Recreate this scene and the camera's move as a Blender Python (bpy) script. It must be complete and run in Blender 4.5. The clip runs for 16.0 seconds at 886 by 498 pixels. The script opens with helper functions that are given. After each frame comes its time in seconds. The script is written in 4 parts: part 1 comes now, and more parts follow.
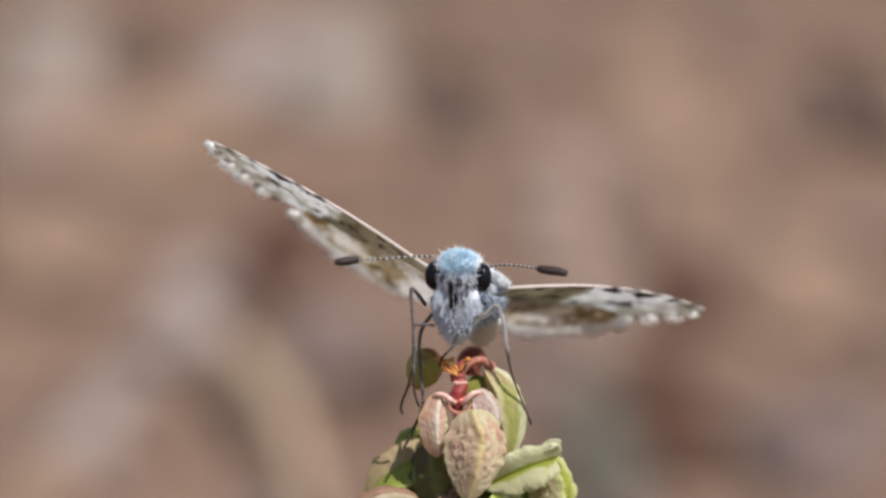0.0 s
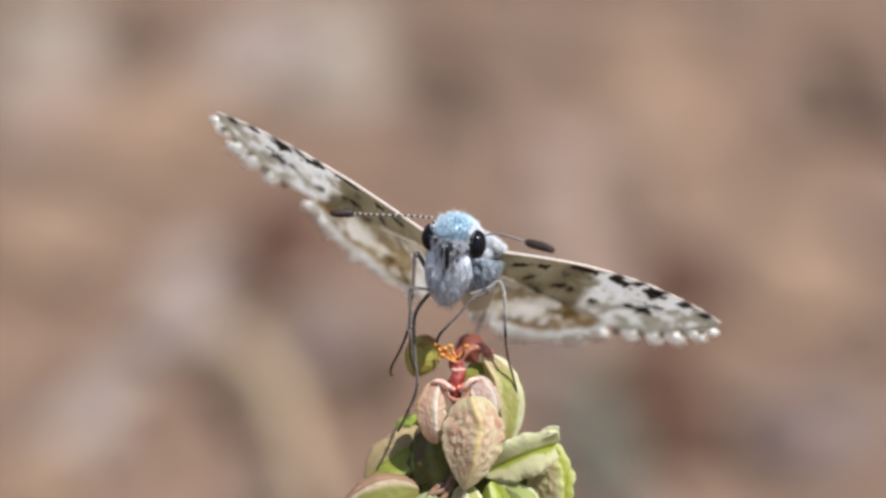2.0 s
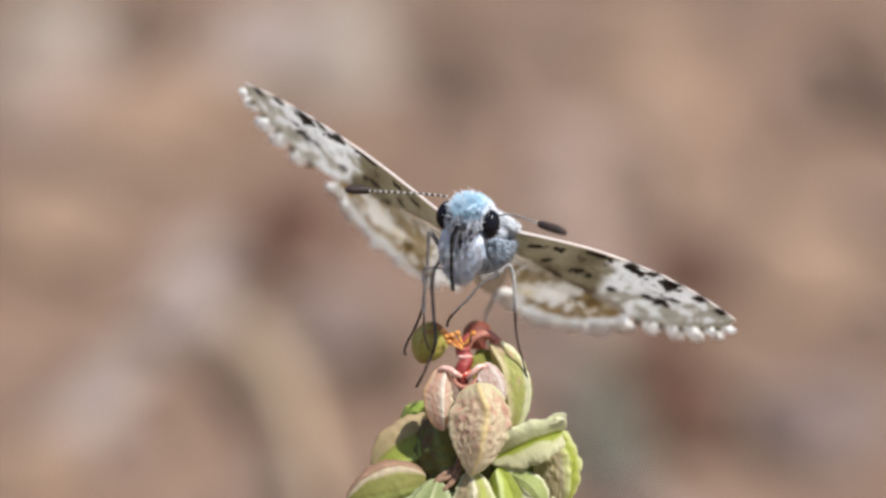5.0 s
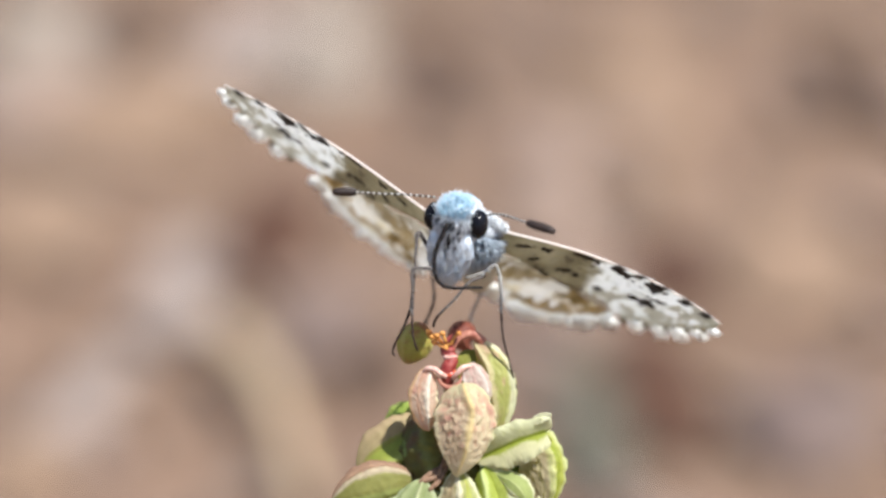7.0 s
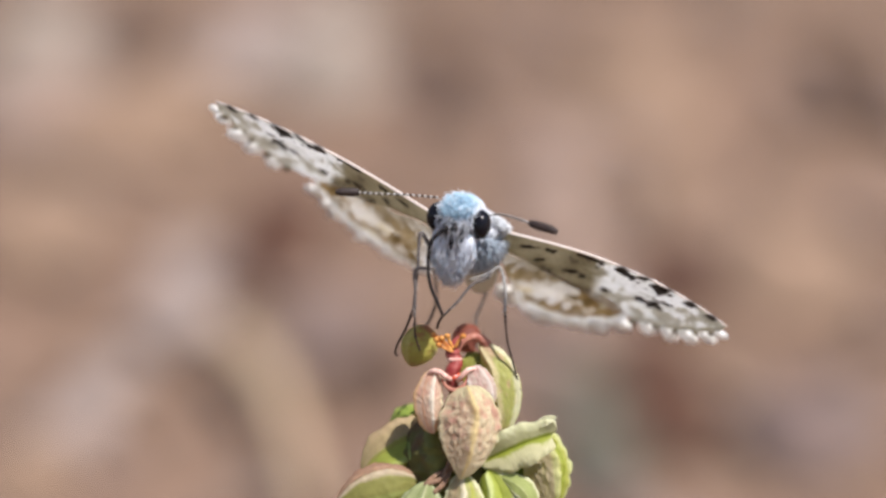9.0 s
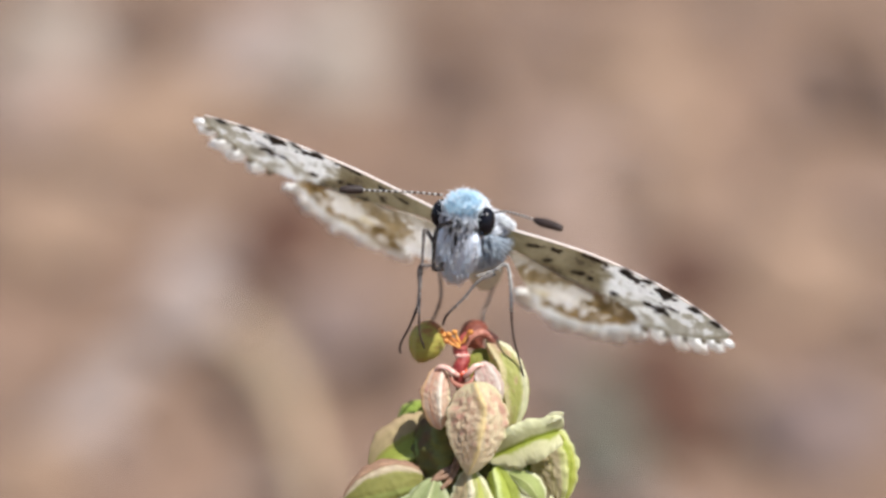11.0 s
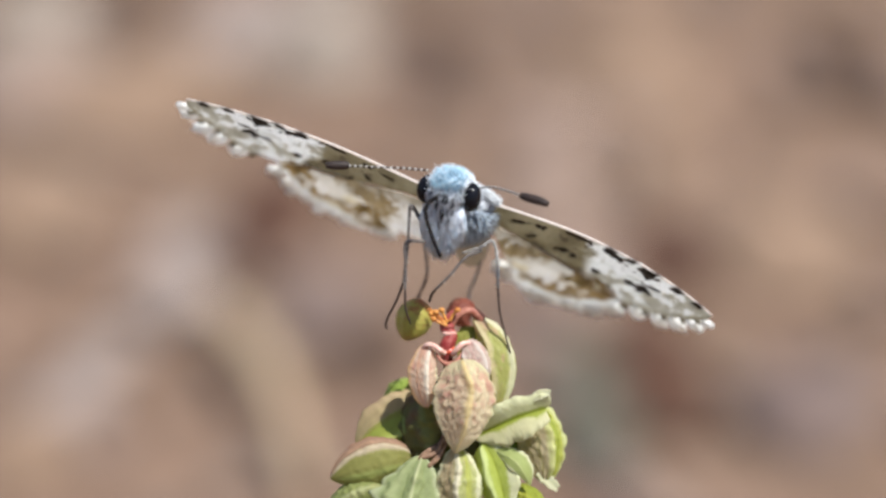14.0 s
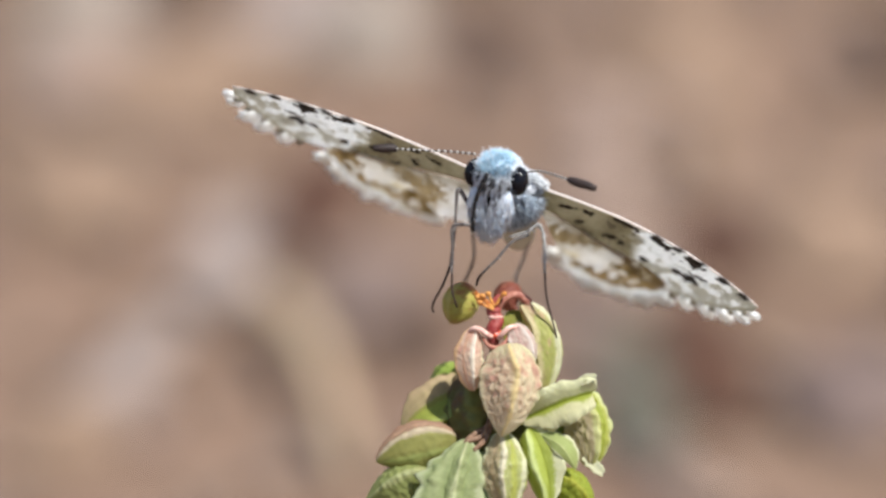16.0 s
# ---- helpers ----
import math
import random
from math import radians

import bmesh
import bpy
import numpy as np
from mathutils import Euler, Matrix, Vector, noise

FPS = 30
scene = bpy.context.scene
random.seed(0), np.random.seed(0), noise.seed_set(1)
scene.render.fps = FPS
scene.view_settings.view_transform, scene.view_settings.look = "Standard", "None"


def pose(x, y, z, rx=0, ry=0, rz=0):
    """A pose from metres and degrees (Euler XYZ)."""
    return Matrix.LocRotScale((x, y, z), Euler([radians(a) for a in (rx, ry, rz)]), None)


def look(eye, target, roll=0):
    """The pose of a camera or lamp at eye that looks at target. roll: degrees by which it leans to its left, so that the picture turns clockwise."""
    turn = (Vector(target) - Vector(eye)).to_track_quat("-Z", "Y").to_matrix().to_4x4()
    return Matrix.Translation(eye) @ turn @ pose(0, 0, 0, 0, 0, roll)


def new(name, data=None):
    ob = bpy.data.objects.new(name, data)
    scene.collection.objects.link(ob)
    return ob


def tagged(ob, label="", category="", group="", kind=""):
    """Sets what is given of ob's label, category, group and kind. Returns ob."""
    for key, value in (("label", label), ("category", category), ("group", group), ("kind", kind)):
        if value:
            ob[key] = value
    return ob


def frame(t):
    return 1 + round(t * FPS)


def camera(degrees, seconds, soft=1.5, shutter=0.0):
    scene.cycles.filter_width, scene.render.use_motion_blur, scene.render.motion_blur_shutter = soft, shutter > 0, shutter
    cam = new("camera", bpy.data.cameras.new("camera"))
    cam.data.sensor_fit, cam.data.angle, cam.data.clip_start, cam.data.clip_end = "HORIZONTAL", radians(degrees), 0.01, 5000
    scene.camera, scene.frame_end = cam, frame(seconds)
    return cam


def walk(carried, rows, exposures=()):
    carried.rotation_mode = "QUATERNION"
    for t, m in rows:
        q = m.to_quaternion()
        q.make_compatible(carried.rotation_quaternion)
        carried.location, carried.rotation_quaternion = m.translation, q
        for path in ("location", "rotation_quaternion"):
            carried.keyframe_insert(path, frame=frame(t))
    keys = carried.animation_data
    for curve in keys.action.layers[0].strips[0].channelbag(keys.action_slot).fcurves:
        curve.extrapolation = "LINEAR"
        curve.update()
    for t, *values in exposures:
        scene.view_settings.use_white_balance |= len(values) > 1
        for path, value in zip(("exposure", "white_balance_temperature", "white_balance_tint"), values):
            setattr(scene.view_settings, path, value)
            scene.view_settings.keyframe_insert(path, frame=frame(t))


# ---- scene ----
UNIT = 3e-5          # metres to one drawing unit: the insect and the seed head are drawn in 0.03 mm
TILT = 20.0          # degrees by which the camera looks down
DIST = 0.1334        # camera to the top of the seed head
TIP = Vector((0, 0, 0.30))   # the red node at the top of the seed head
RIGHT = Vector((1, 0, 0))
AHEAD = Vector((0, math.cos(radians(TILT)), -math.sin(radians(TILT))))
UP = Vector((0, math.sin(radians(TILT)), math.cos(radians(TILT))))
EYE = TIP - AHEAD * DIST - RIGHT * 9 * UNIT + UP * 219 * UNIT

# ---- camera ----
cam = camera(20.0, 16.0, soft=2.9)
cam.data.dof.use_dof = True
cam.data.dof.focus_distance = DIST - 0.0008
cam.data.dof.aperture_fstop = 19.5
cam.data.dof.aperture_blades = 0


def aim(t, yaw, pitch):
    """The camera's pose: its turn from the middle of the clip, sinking slowly."""
    e = EYE - UP * 26 * UNIT * (t - 7) / 16
    return t, pose(e.x, e.y, e.z, 90 - TILT + pitch, 0, yaw)


walk(cam, [aim(*row) for row in (
    (0, 0.24, 0.445), (0.5, 0.456, 0.258), (1, 0.121, 0.131), (1.5, 0.14, 0.141), (2, 0.2, 0.19), (2.5, 0.2, 0.281),
    (3, 0.022, 0.094), (3.5, -0.037, 0.025), (3.7, 0.259, 0.029), (5.8, 0.378, -0.084), (6, 0.2, -0.08), (6.5, -0.254, -0.15),
    (7, 0.003, 0), (7.5, -0.294, 0.049), (8, 0.022, 0), (8.5, 0.299, 0.169), (9, 0.121, 0.101), (9.2, 0.043, 0.125),
    (11.3, 0.318, 0.05), (11.5, 0.24, 0.133), (12, 0.416, 0.084), (12.5, 0.791, -0.024), (13, 0.101, -0.092), (13.5, 0.456, -0.12),
    (14, -0.017, -0.387), (14.5, 0.299, -0.574), (15, 0.812, -0.661), (15.5, 0.732, -0.691), (16, 1.128, -0.72),
)], exposures=(
    (0, 0.30, 6570, 12.2), (0.5, 0.36, 6570, 12.2), (1, 0.59, 6550, 11.5), (1.5, 0.50, 6570, 12.2), (2, 0.55, 6520, 10.7), (2.5, 0.53, 6520, 10.7), (3, 0.63, 6550, 11.5),
    (3.5, 0.58, 6550, 11.5), (6, 0.64, 6500, 10.0), (6.5, 0.79, 6420, 7.7), (7, 0.82, 6450, 8.5), (7.5, 0.73, 6520, 10.7), (8, 0.75, 6480, 9.2), (8.5, 0.78, 6520, 10.7),
    (9, 0.61, 6650, 14.5), (11.5, 0.72, 6520, 10.7), (12, 0.72, 6520, 10.7), (12.5, 0.76, 6520, 10.7), (13, 0.83, 6480, 9.2), (13.5, 0.45, 6620, 13.7), (14, 0.60, 6480, 9.2),
    (14.5, 0.39, 6550, 11.5), (15, 0.49, 6500, 10.0), (15.5, 0.61, 6450, 8.5), (16, 0.65, 6480, 9.2)))

# ---- light ----
world = bpy.data.worlds.new("world")
scene.world = world
world.use_nodes = True
sky = world.node_tree.nodes.new("ShaderNodeTexSky")
sky.sky_type, sky.sun_disc = "NISHITA", False
SUN_EL, SUN_AZ = radians(61), radians(128)      # azimuth from +y towards +x
sky.sun_elevation, sky.sun_rotation = SUN_EL, SUN_AZ
back = world.node_tree.nodes["Background"]
back.inputs["Strength"].default_value = 0.092
world.node_tree.links.new(sky.outputs[0], back.inputs["Color"])
sun = new("sun", bpy.data.lights.new("sun", "SUN"))
sun.data.energy, sun.data.angle, sun.data.color = 4.45, radians(0.6), (1.0, 0.987, 0.96)
to_sun = Vector((math.sin(SUN_AZ) * math.cos(SUN_EL), math.cos(SUN_AZ) * math.cos(SUN_EL), math.sin(SUN_EL)))
sun.matrix_world = look(to_sun * 5, (0, 0, 0))


# ---- materials ----
def nodes_of(name):
    m = bpy.data.materials.new(name)
    m.use_nodes = True
    nt = m.node_tree
    return m, nt, nt.nodes["Principled BSDF"], nt.nodes["Material Output"]


def node(nt, kind, **values):
    n = nt.nodes.new(kind)
    for key, value in values.items():
        n.inputs[key.replace("_", " ")].default_value = value
    return n


def noise_colour(nt, a, b, scale, detail=4.0, low=0.35, high=0.65, where="Object"):
    """A colour socket that wanders between a and b."""
    co = node(nt, "ShaderNodeTexCoord")
    tex = node(nt, "ShaderNodeTexNoise", Scale=scale, Detail=detail, Roughness=0.6)
    ramp = nt.nodes.new("ShaderNodeValToRGB")
    ramp.color_ramp.elements[0].position, ramp.color_ramp.elements[0].color = low, (*a, 1)
    ramp.color_ramp.elements[1].position, ramp.color_ramp.elements[1].color = high, (*b, 1)
    nt.links.new(co.outputs[where], tex.inputs["Vector"])
    nt.links.new(tex.outputs["Fac"], ramp.inputs["Fac"])
    return ramp.outputs["Color"], tex.outputs["Fac"]


def bump(nt, p, height, strength, distance):
    b = node(nt, "ShaderNodeBump", Strength=strength, Distance=distance)
    nt.links.new(height, b.inputs["Height"])
    nt.links.new(b.outputs["Normal"], p.inputs["Normal"])


def plain(name, a, b, scale, rough=0.6, relief=0.3, depth=2e-5, spec=0.3):
    m, nt, p, _ = nodes_of(name)
    col, fac = noise_colour(nt, a, b, scale)
    nt.links.new(col, p.inputs["Base Color"])
    p.inputs["Roughness"].default_value = rough
    p.inputs["Specular IOR Level"].default_value = spec
    bump(nt, p, fac, relief, depth)
    return m


def painted(name, scale, rough, through_light, relief=0.3, depth=2e-5, spread=0.25, spec=0.25, depth_tone=1.0):
    """Colour from the mesh's own pattern, broken up by fine grain; thin enough to let some light through."""
    m, nt, p, out = nodes_of(name)
    att = nt.nodes.new("ShaderNodeAttribute")
    att.attribute_name = "pattern"
    lo, hi = 1 - spread, 1 + spread * 0.5
    col, fac = noise_colour(nt, (lo, lo, lo), (hi, hi, hi), scale)
    mix = nt.nodes.new("ShaderNodeMix")
    mix.data_type, mix.blend_type = "RGBA", "MULTIPLY"
    mix.inputs["Factor"].default_value = 1.0
    nt.links.new(att.outputs["Color"], mix.inputs["A"])
    nt.links.new(col, mix.inputs["B"])
    nt.links.new(mix.outputs["Result"], p.inputs["Base Color"])
    p.inputs["Roughness"].default_value = rough
    p.inputs["Specular IOR Level"].default_value = spec
    bump(nt, p, fac, relief, depth)
    if through_light:
        tl = nt.nodes.new("ShaderNodeBsdfTranslucent")
        deep = node(nt, "ShaderNodeGamma", Gamma=depth_tone)
        nt.links.new(mix.outputs["Result"], deep.inputs["Color"])
        nt.links.new(deep.outputs[0], tl.inputs["Color"])
        ms = node(nt, "ShaderNodeMixShader", Fac=through_light)
        nt.links.new(p.outputs[0], ms.inputs[1])
        nt.links.new(tl.outputs[0], ms.inputs[2])
        nt.links.new(ms.outputs[0], out.inputs["Surface"])
    return m


M_WING = painted("wing_scales", 9000, 0.75, 0.58, 0.25, 8e-6, 0.13, 0.2, 1.05)
M_FRINGE = painted("fringe_hair", 20000, 0.8, 0.5, 0.2, 5e-6, 0.1)
M_FUR = painted("body_hair", 15000, 0.6, 0.36, 0.0, 5e-6, 0.1)
M_POD = painted("seed_pod", 2600, 0.55, 0.42, 0.3, 4e-5, 0.07, 0.25)
M_EYE = plain("eye_black", (0.004, 0.004, 0.006), (0.009, 0.009, 0.012), 8000, 0.16, 0.1, 5e-6, 0.16)
M_SKIN = plain("pale_scales", (0.70, 0.77, 0.85), (0.82, 0.87, 0.92), 6000, 0.8)
M_LEG = plain("leg_brown", (0.040, 0.033, 0.030), (0.17, 0.15, 0.14), 9000, 0.65, 0.3, 2e-5, 0.15)
M_LEGPALE = plain("leg_pale", (0.186, 0.174, 0.155), (0.384, 0.372, 0.353), 9000, 0.7)
M_DARK = plain("dark_horn", (0.006, 0.005, 0.006), (0.016, 0.013, 0.012), 7000, 0.5, 0.3, 2e-5, 0.15)
M_FOOT = plain("foot_brown", (0.022, 0.014, 0.011), (0.075, 0.050, 0.040), 9000, 0.6, 0.3, 2e-5, 0.15)
M_CLUB = plain("club_brown", (0.012, 0.008, 0.007), (0.04, 0.025, 0.02), 7000, 0.6)
M_RED = plain("red_stalk", (0.19, 0.017, 0.016), (0.31, 0.075, 0.06), 3500, 0.55, 0.5, 3e-5, 0.3)
M_BUD = plain("scarlet_bud", (0.42, 0.030, 0.018), (0.62, 0.14, 0.05), 3500, 0.3, 0.4, 3e-5, 0.5)
M_ROSE = plain("rose_scale", (0.54, 0.26, 0.21), (0.72, 0.50, 0.41), 3500, 0.45, 0.4, 3e-5, 0.4)
M_RUST = plain("rust_stalk", (0.25, 0.075, 0.05), (0.42, 0.19, 0.13), 3500, 0.55, 0.5, 3e-5, 0.3)
M_ORANGE = plain("orange_stamen", (0.36, 0.09, 0.02), (0.66, 0.33, 0.08), 5000, 0.5)
M_STALK = plain("dry_stalk", (0.120, 0.064, 0.038), (0.285, 0.173, 0.105), 3000, 0.6)
M_STEM = plain("stem", (0.120, 0.150, 0.045), (0.270, 0.150, 0.075), 900, 0.6)


def earth(name, a, b, scale, rough=0.95, fine=260.0):
    m, nt, p, _ = nodes_of(name)
    col, fac = noise_colour(nt, a, b, scale, 3.0, 0.3, 0.7)
    grain, fac2 = noise_colour(nt, (0.72, 0.72, 0.72), (1.2, 1.2, 1.2), fine, 5.0, 0.25, 0.75)
    mix = nt.nodes.new("ShaderNodeMix")
    mix.data_type, mix.blend_type = "RGBA", "MULTIPLY"
    mix.inputs["Factor"].default_value = 1.0
    nt.links.new(col, mix.inputs["A"])
    nt.links.new(grain, mix.inputs["B"])
    nt.links.new(mix.outputs["Result"], p.inputs["Base Color"])
    p.inputs["Roughness"].default_value = rough
    p.inputs["Specular IOR Level"].default_value = 0.15
    bump(nt, p, fac2, 0.5, 0.002)
    return m


M_SOIL = earth("dry_soil", (0.174, 0.109, 0.075), (0.230, 0.149, 0.104), 9.0)
M_PEBBLE = earth("pebbles", (0.144, 0.097, 0.072), (0.276, 0.205, 0.158), 40.0)
M_LITTER = earth("straw_litter", (0.188, 0.123, 0.072), (0.304, 0.214, 0.134), 30.0)


def island_mix(name, colours):
    """Each lump its own shade between the colours."""
    m, nt, p, _ = nodes_of(name)
    geo = nt.nodes.new("ShaderNodeNewGeometry")
    cr = nt.nodes.new("ShaderNodeValToRGB")
    for k, c in enumerate(colours):
        at = k / (len(colours) - 1)
        el = cr.color_ramp.elements[k] if k < 2 else cr.color_ramp.elements.new(at)
        el.position, el.color = at, (*c, 1)
    grain, fac = noise_colour(nt, (0.75, 0.75, 0.75), (1.15, 1.15, 1.15), 220.0)
    mix = nt.nodes.new("ShaderNodeMix")
    mix.data_type, mix.blend_type = "RGBA", "MULTIPLY"
    mix.inputs["Factor"].default_value = 1.0
    nt.links.new(geo.outputs["Random Per Island"], cr.inputs["Fac"])
    nt.links.new(cr.outputs["Color"], mix.inputs["A"])
    nt.links.new(grain, mix.inputs["B"])
    nt.links.new(mix.outputs["Result"], p.inputs["Base Color"])
    p.inputs["Roughness"].default_value = 0.95
    bump(nt, p, fac, 0.5, 0.002)
    return m


M_GRAVEL = island_mix("gravel", ((0.10, 0.062, 0.045), (0.21, 0.135, 0.098), (0.17, 0.125, 0.108), (0.26, 0.185, 0.14), (0.14, 0.075, 0.05)))


# ---- mesh tools ----
def mesh_of(name, verts, faces, colours=None, smooth=True):
    me = bpy.data.meshes.new(name)
    me.from_pydata([tuple(v) for v in verts], [], faces)
    if smooth:
        me.polygons.foreach_set("use_smooth", [True] * len(me.polygons))
    if colours is not None:
        att = me.attributes.new("pattern", "FLOAT_COLOR", "POINT")
        flat = np.ones((len(verts), 4), dtype=np.float32)
        flat[:, :3] = np.asarray(colours, dtype=np.float32)
        att.data.foreach_set("color", flat.ravel())
    me.update()
    return me


def part(name, me, material, parent, label=""):
    ob = new(name, me)
    if not me.materials:
        me.materials.append(material)
    ob.parent = parent
    return tagged(ob, label)


def empty(name, m, label, category, group="", kind=""):
    ob = new(name)
    ob.empty_display_size = 0.002
    ob.matrix_world = m
    return tagged(ob, label, category, group, kind)


class Shape:
    """Vertices, faces and colours gathered for one mesh."""

    def __init__(self):
        self.v, self.f, self.c = [], [], []

    def add(self, verts, faces, colour=(1, 1, 1)):
        n = len(self.v)
        self.v += [tuple(p) for p in verts]
        self.f += [tuple(i + n for i in face) for face in faces]
        if isinstance(colour, list):
            self.c += colour
        else:
            self.c += [colour] * len(verts)

    def mesh(self, name, scale=UNIT, smooth=True):
        return mesh_of(name, np.array(self.v) * scale, self.f, self.c, smooth)


def tube(points, radii, sides=8):
    """A round tube along points, closed at both ends."""
    pts = [Vector(p) for p in points]
    verts, faces = [], []
    n = len(pts)
    for i, p in enumerate(pts):
        a = (pts[min(i + 1, n - 1)] - pts[max(i - 1, 0)]).normalized()
        side = a.cross(Vector((0.3, 0.9, 0.2))).normalized()
        other = a.cross(side)
        for k in range(sides):
            w = 2 * math.pi * k / sides
            verts.append(p + (side * math.cos(w) + other * math.sin(w)) * radii[i])
    for i in range(n - 1):
        for k in range(sides):
            a, b = i * sides + k, i * sides + (k + 1) % sides
            faces.append((a, b, b + sides, a + sides))
    faces.append(tuple(range(sides))[::-1])
    faces.append(tuple((n - 1) * sides + k for k in range(sides)))
    return verts, faces


def smooth_line(points, steps=6):
    """Points along a Catmull-Rom curve through the given ones."""
    p = [Vector(q) for q in points]
    p = [p[0] * 2 - p[1]] + p + [p[-1] * 2 - p[-2]]
    out = []
    for i in range(1, len(p) - 2):
        for k in range(steps):
            t = k / steps
            out.append(0.5 * ((2 * p[i]) + (p[i + 1] - p[i - 1]) * t + (2 * p[i - 1] - 5 * p[i] + 4 * p[i + 1] - p[i + 2]) * t * t
                              + (3 * p[i] - p[i - 1] - 3 * p[i + 1] + p[i + 2]) * t ** 3))
    out.append(p[-2])
    return out


def ball(centre, radii, turn=None, rings=14, sides=20, rough=0.0, seed=0.0):
    verts, faces = [], []
    m = turn or Matrix.Identity(3)
    for i in range(rings + 1):
        a = math.pi * i / rings
        for k in range(sides):
            w = 2 * math.pi * k / sides
            d = Vector((math.sin(a) * math.cos(w), math.sin(a) * math.sin(w), math.cos(a)))
            g = 1 + (rough * noise.noise(d * 2.1 + Vector((seed, seed * 0.7, 3))) if rough else 0)
            verts.append(Vector(centre) + m @ Vector((d.x * radii[0] * g, d.y * radii[1] * g, d.z * radii[2] * g)))
    for i in range(rings):
        for k in range(sides):
            a, b = i * sides + k, i * sides + (k + 1) % sides
            faces.append((a, a + sides, b + sides, b))
    return verts, faces


def hair(shape, root, way, length, width, colour, curl=1.0):
    """One tapered, slightly bent hair."""
    way = way.normalized()
    side = way.orthogonal().normalized()
    side = Matrix.Rotation(random.uniform(0, 6.28), 3, way) @ side
    bend = side * length * random.uniform(0.05, 0.28) * curl
    mid = root + way * length * 0.55 + bend * 0.35
    end = root + way * length + bend
    other = way.cross(side)
    ring = [(side * math.cos(w) + other * math.sin(w)) for w in (0, 2.094, 4.189)]
    verts = [root + r * width for r in ring] + [mid + r * width * 0.8 for r in ring] + [end]
    shape.add(verts, [(0, 1, 4, 3), (1, 2, 5, 4), (2, 0, 3, 5), (3, 4, 6), (4, 5, 6), (5, 3, 6)], colour)


def tint(c, spread):
    g = 1 + random.uniform(-spread, spread)
    return tuple(max(0.0, v * g) for v in c)


def mixed(a, b, t):
    t = min(1.0, max(0.0, t))
    return tuple(x + (y - x) * t for x, y in zip(a, b))


def ramp(x, lo, hi):
    t = min(1.0, max(0.0, (x - lo) / (hi - lo)))
    return t * t * (3 - 2 * t)


# ---- ground ----
def make_ground():
    n = 150
    s = np.linspace(-1, 1, n)
    axis = np.sinh(s * 9.3) / math.sinh(9.3) * 1500.0
    verts, faces = [], []
    for y in axis:
        for x in axis:
            near = math.exp(-(x * x + y * y) / 9.0)
            z = (noise.noise(Vector((x * 6, y * 6, 0))) * 0.006 + noise.noise(Vector((x * 30, y * 30, 5))) * 0.002) * near - 0.004 * near
            verts.append((x, y + 0.8, z))
    for i in range(n - 1):
        for k in range(n - 1):
            a = i * n + k
            faces.append((a, a + 1, a + n + 1, a + n))
    ob = new("ground", mesh_of("ground", verts, faces))
    ob.data.materials.append(M_SOIL)
    tagged(ob, "dry reddish-brown sandy soil, far out of focus", "ground", kind="structure")


def make_scatter():
    rng = random.Random(4)
    peb = Shape()
    for k in range(4200):
        x, y = (rng.uniform(-0.5, 0.5), rng.uniform(0.15, 2.2)) if k < 2000 else (rng.uniform(-1.8, 1.8), rng.uniform(-1.2, 3.2))
        r = rng.uniform(0.0015, 0.006) * (1 + 0.4 * rng.random())
        v, f = ball((x, y, r * 0.2), (r, r * rng.uniform(0.6, 1), r * rng.uniform(0.4, 0.7)),
                    Matrix.Rotation(rng.uniform(0, 3), 3, "Z"), 5, 7, 0.4, rng.uniform(0, 50))
        peb.add(v, f)
    ob = new("pebbles", peb.mesh("pebbles", 1.0))
    ob.data.materials.append(M_PEBBLE)
    tagged(ob, "small brown and grey pebbles strewn on the dry soil", "pebbles", kind="stuff")
    lit = Shape()
    for k in range(1100):
        x, y = (rng.uniform(-0.5, 0.5), rng.uniform(0.2, 2.2)) if k < 420 else (rng.uniform(-1.8, 1.8), rng.uniform(-1.2, 3.2))
        w, l = rng.uniform(0, 3.14), rng.uniform(0.012, 0.05)
        d = Vector((math.cos(w), math.sin(w), rng.uniform(-0.05, 0.1))) * l
        c = Vector((x, y, 0.004))
        lit.add(*tube([c - d, c + Vector((0, 0, 0.002)), c + d], [0.0006, 0.001, 0.0004], 5))
    chunk = Shape()
    for k in range(1100):
        x, y = (rng.uniform(-0.6, 0.6), rng.uniform(0.25, 2.4)) if k < 420 else (rng.uniform(-1.8, 1.8), rng.uniform(-1.2, 3.2))
        if math.hypot(x, y) < 0.03:
            continue
        r = rng.uniform(0.005, 0.014)
        v, f = ball((x, y, r * 0.15), (r * rng.uniform(0.6, 1.1), r * rng.uniform(1.0, 2.4), r * rng.uniform(0.3, 0.55)),
                    Matrix.Rotation(rng.uniform(-0.9, 0.9), 3, "Z"), 7, 10, 0.45, rng.uniform(0, 50))
        chunk.add(v, f)
    ob = new("gravel", chunk.mesh("gravel", 1.0))
    ob.data.materials.append(M_GRAVEL)
    tagged(ob, "brown, grey and tan lumps of gravel on the soil", "gravel", kind="stuff")
    ob = new("dry_litter", lit.mesh("dry_litter", 1.0))
    ob.data.materials.append(M_LITTER)
    tagged(ob, "broken bits of dry straw lying on the soil", "plant litter", kind="stuff")


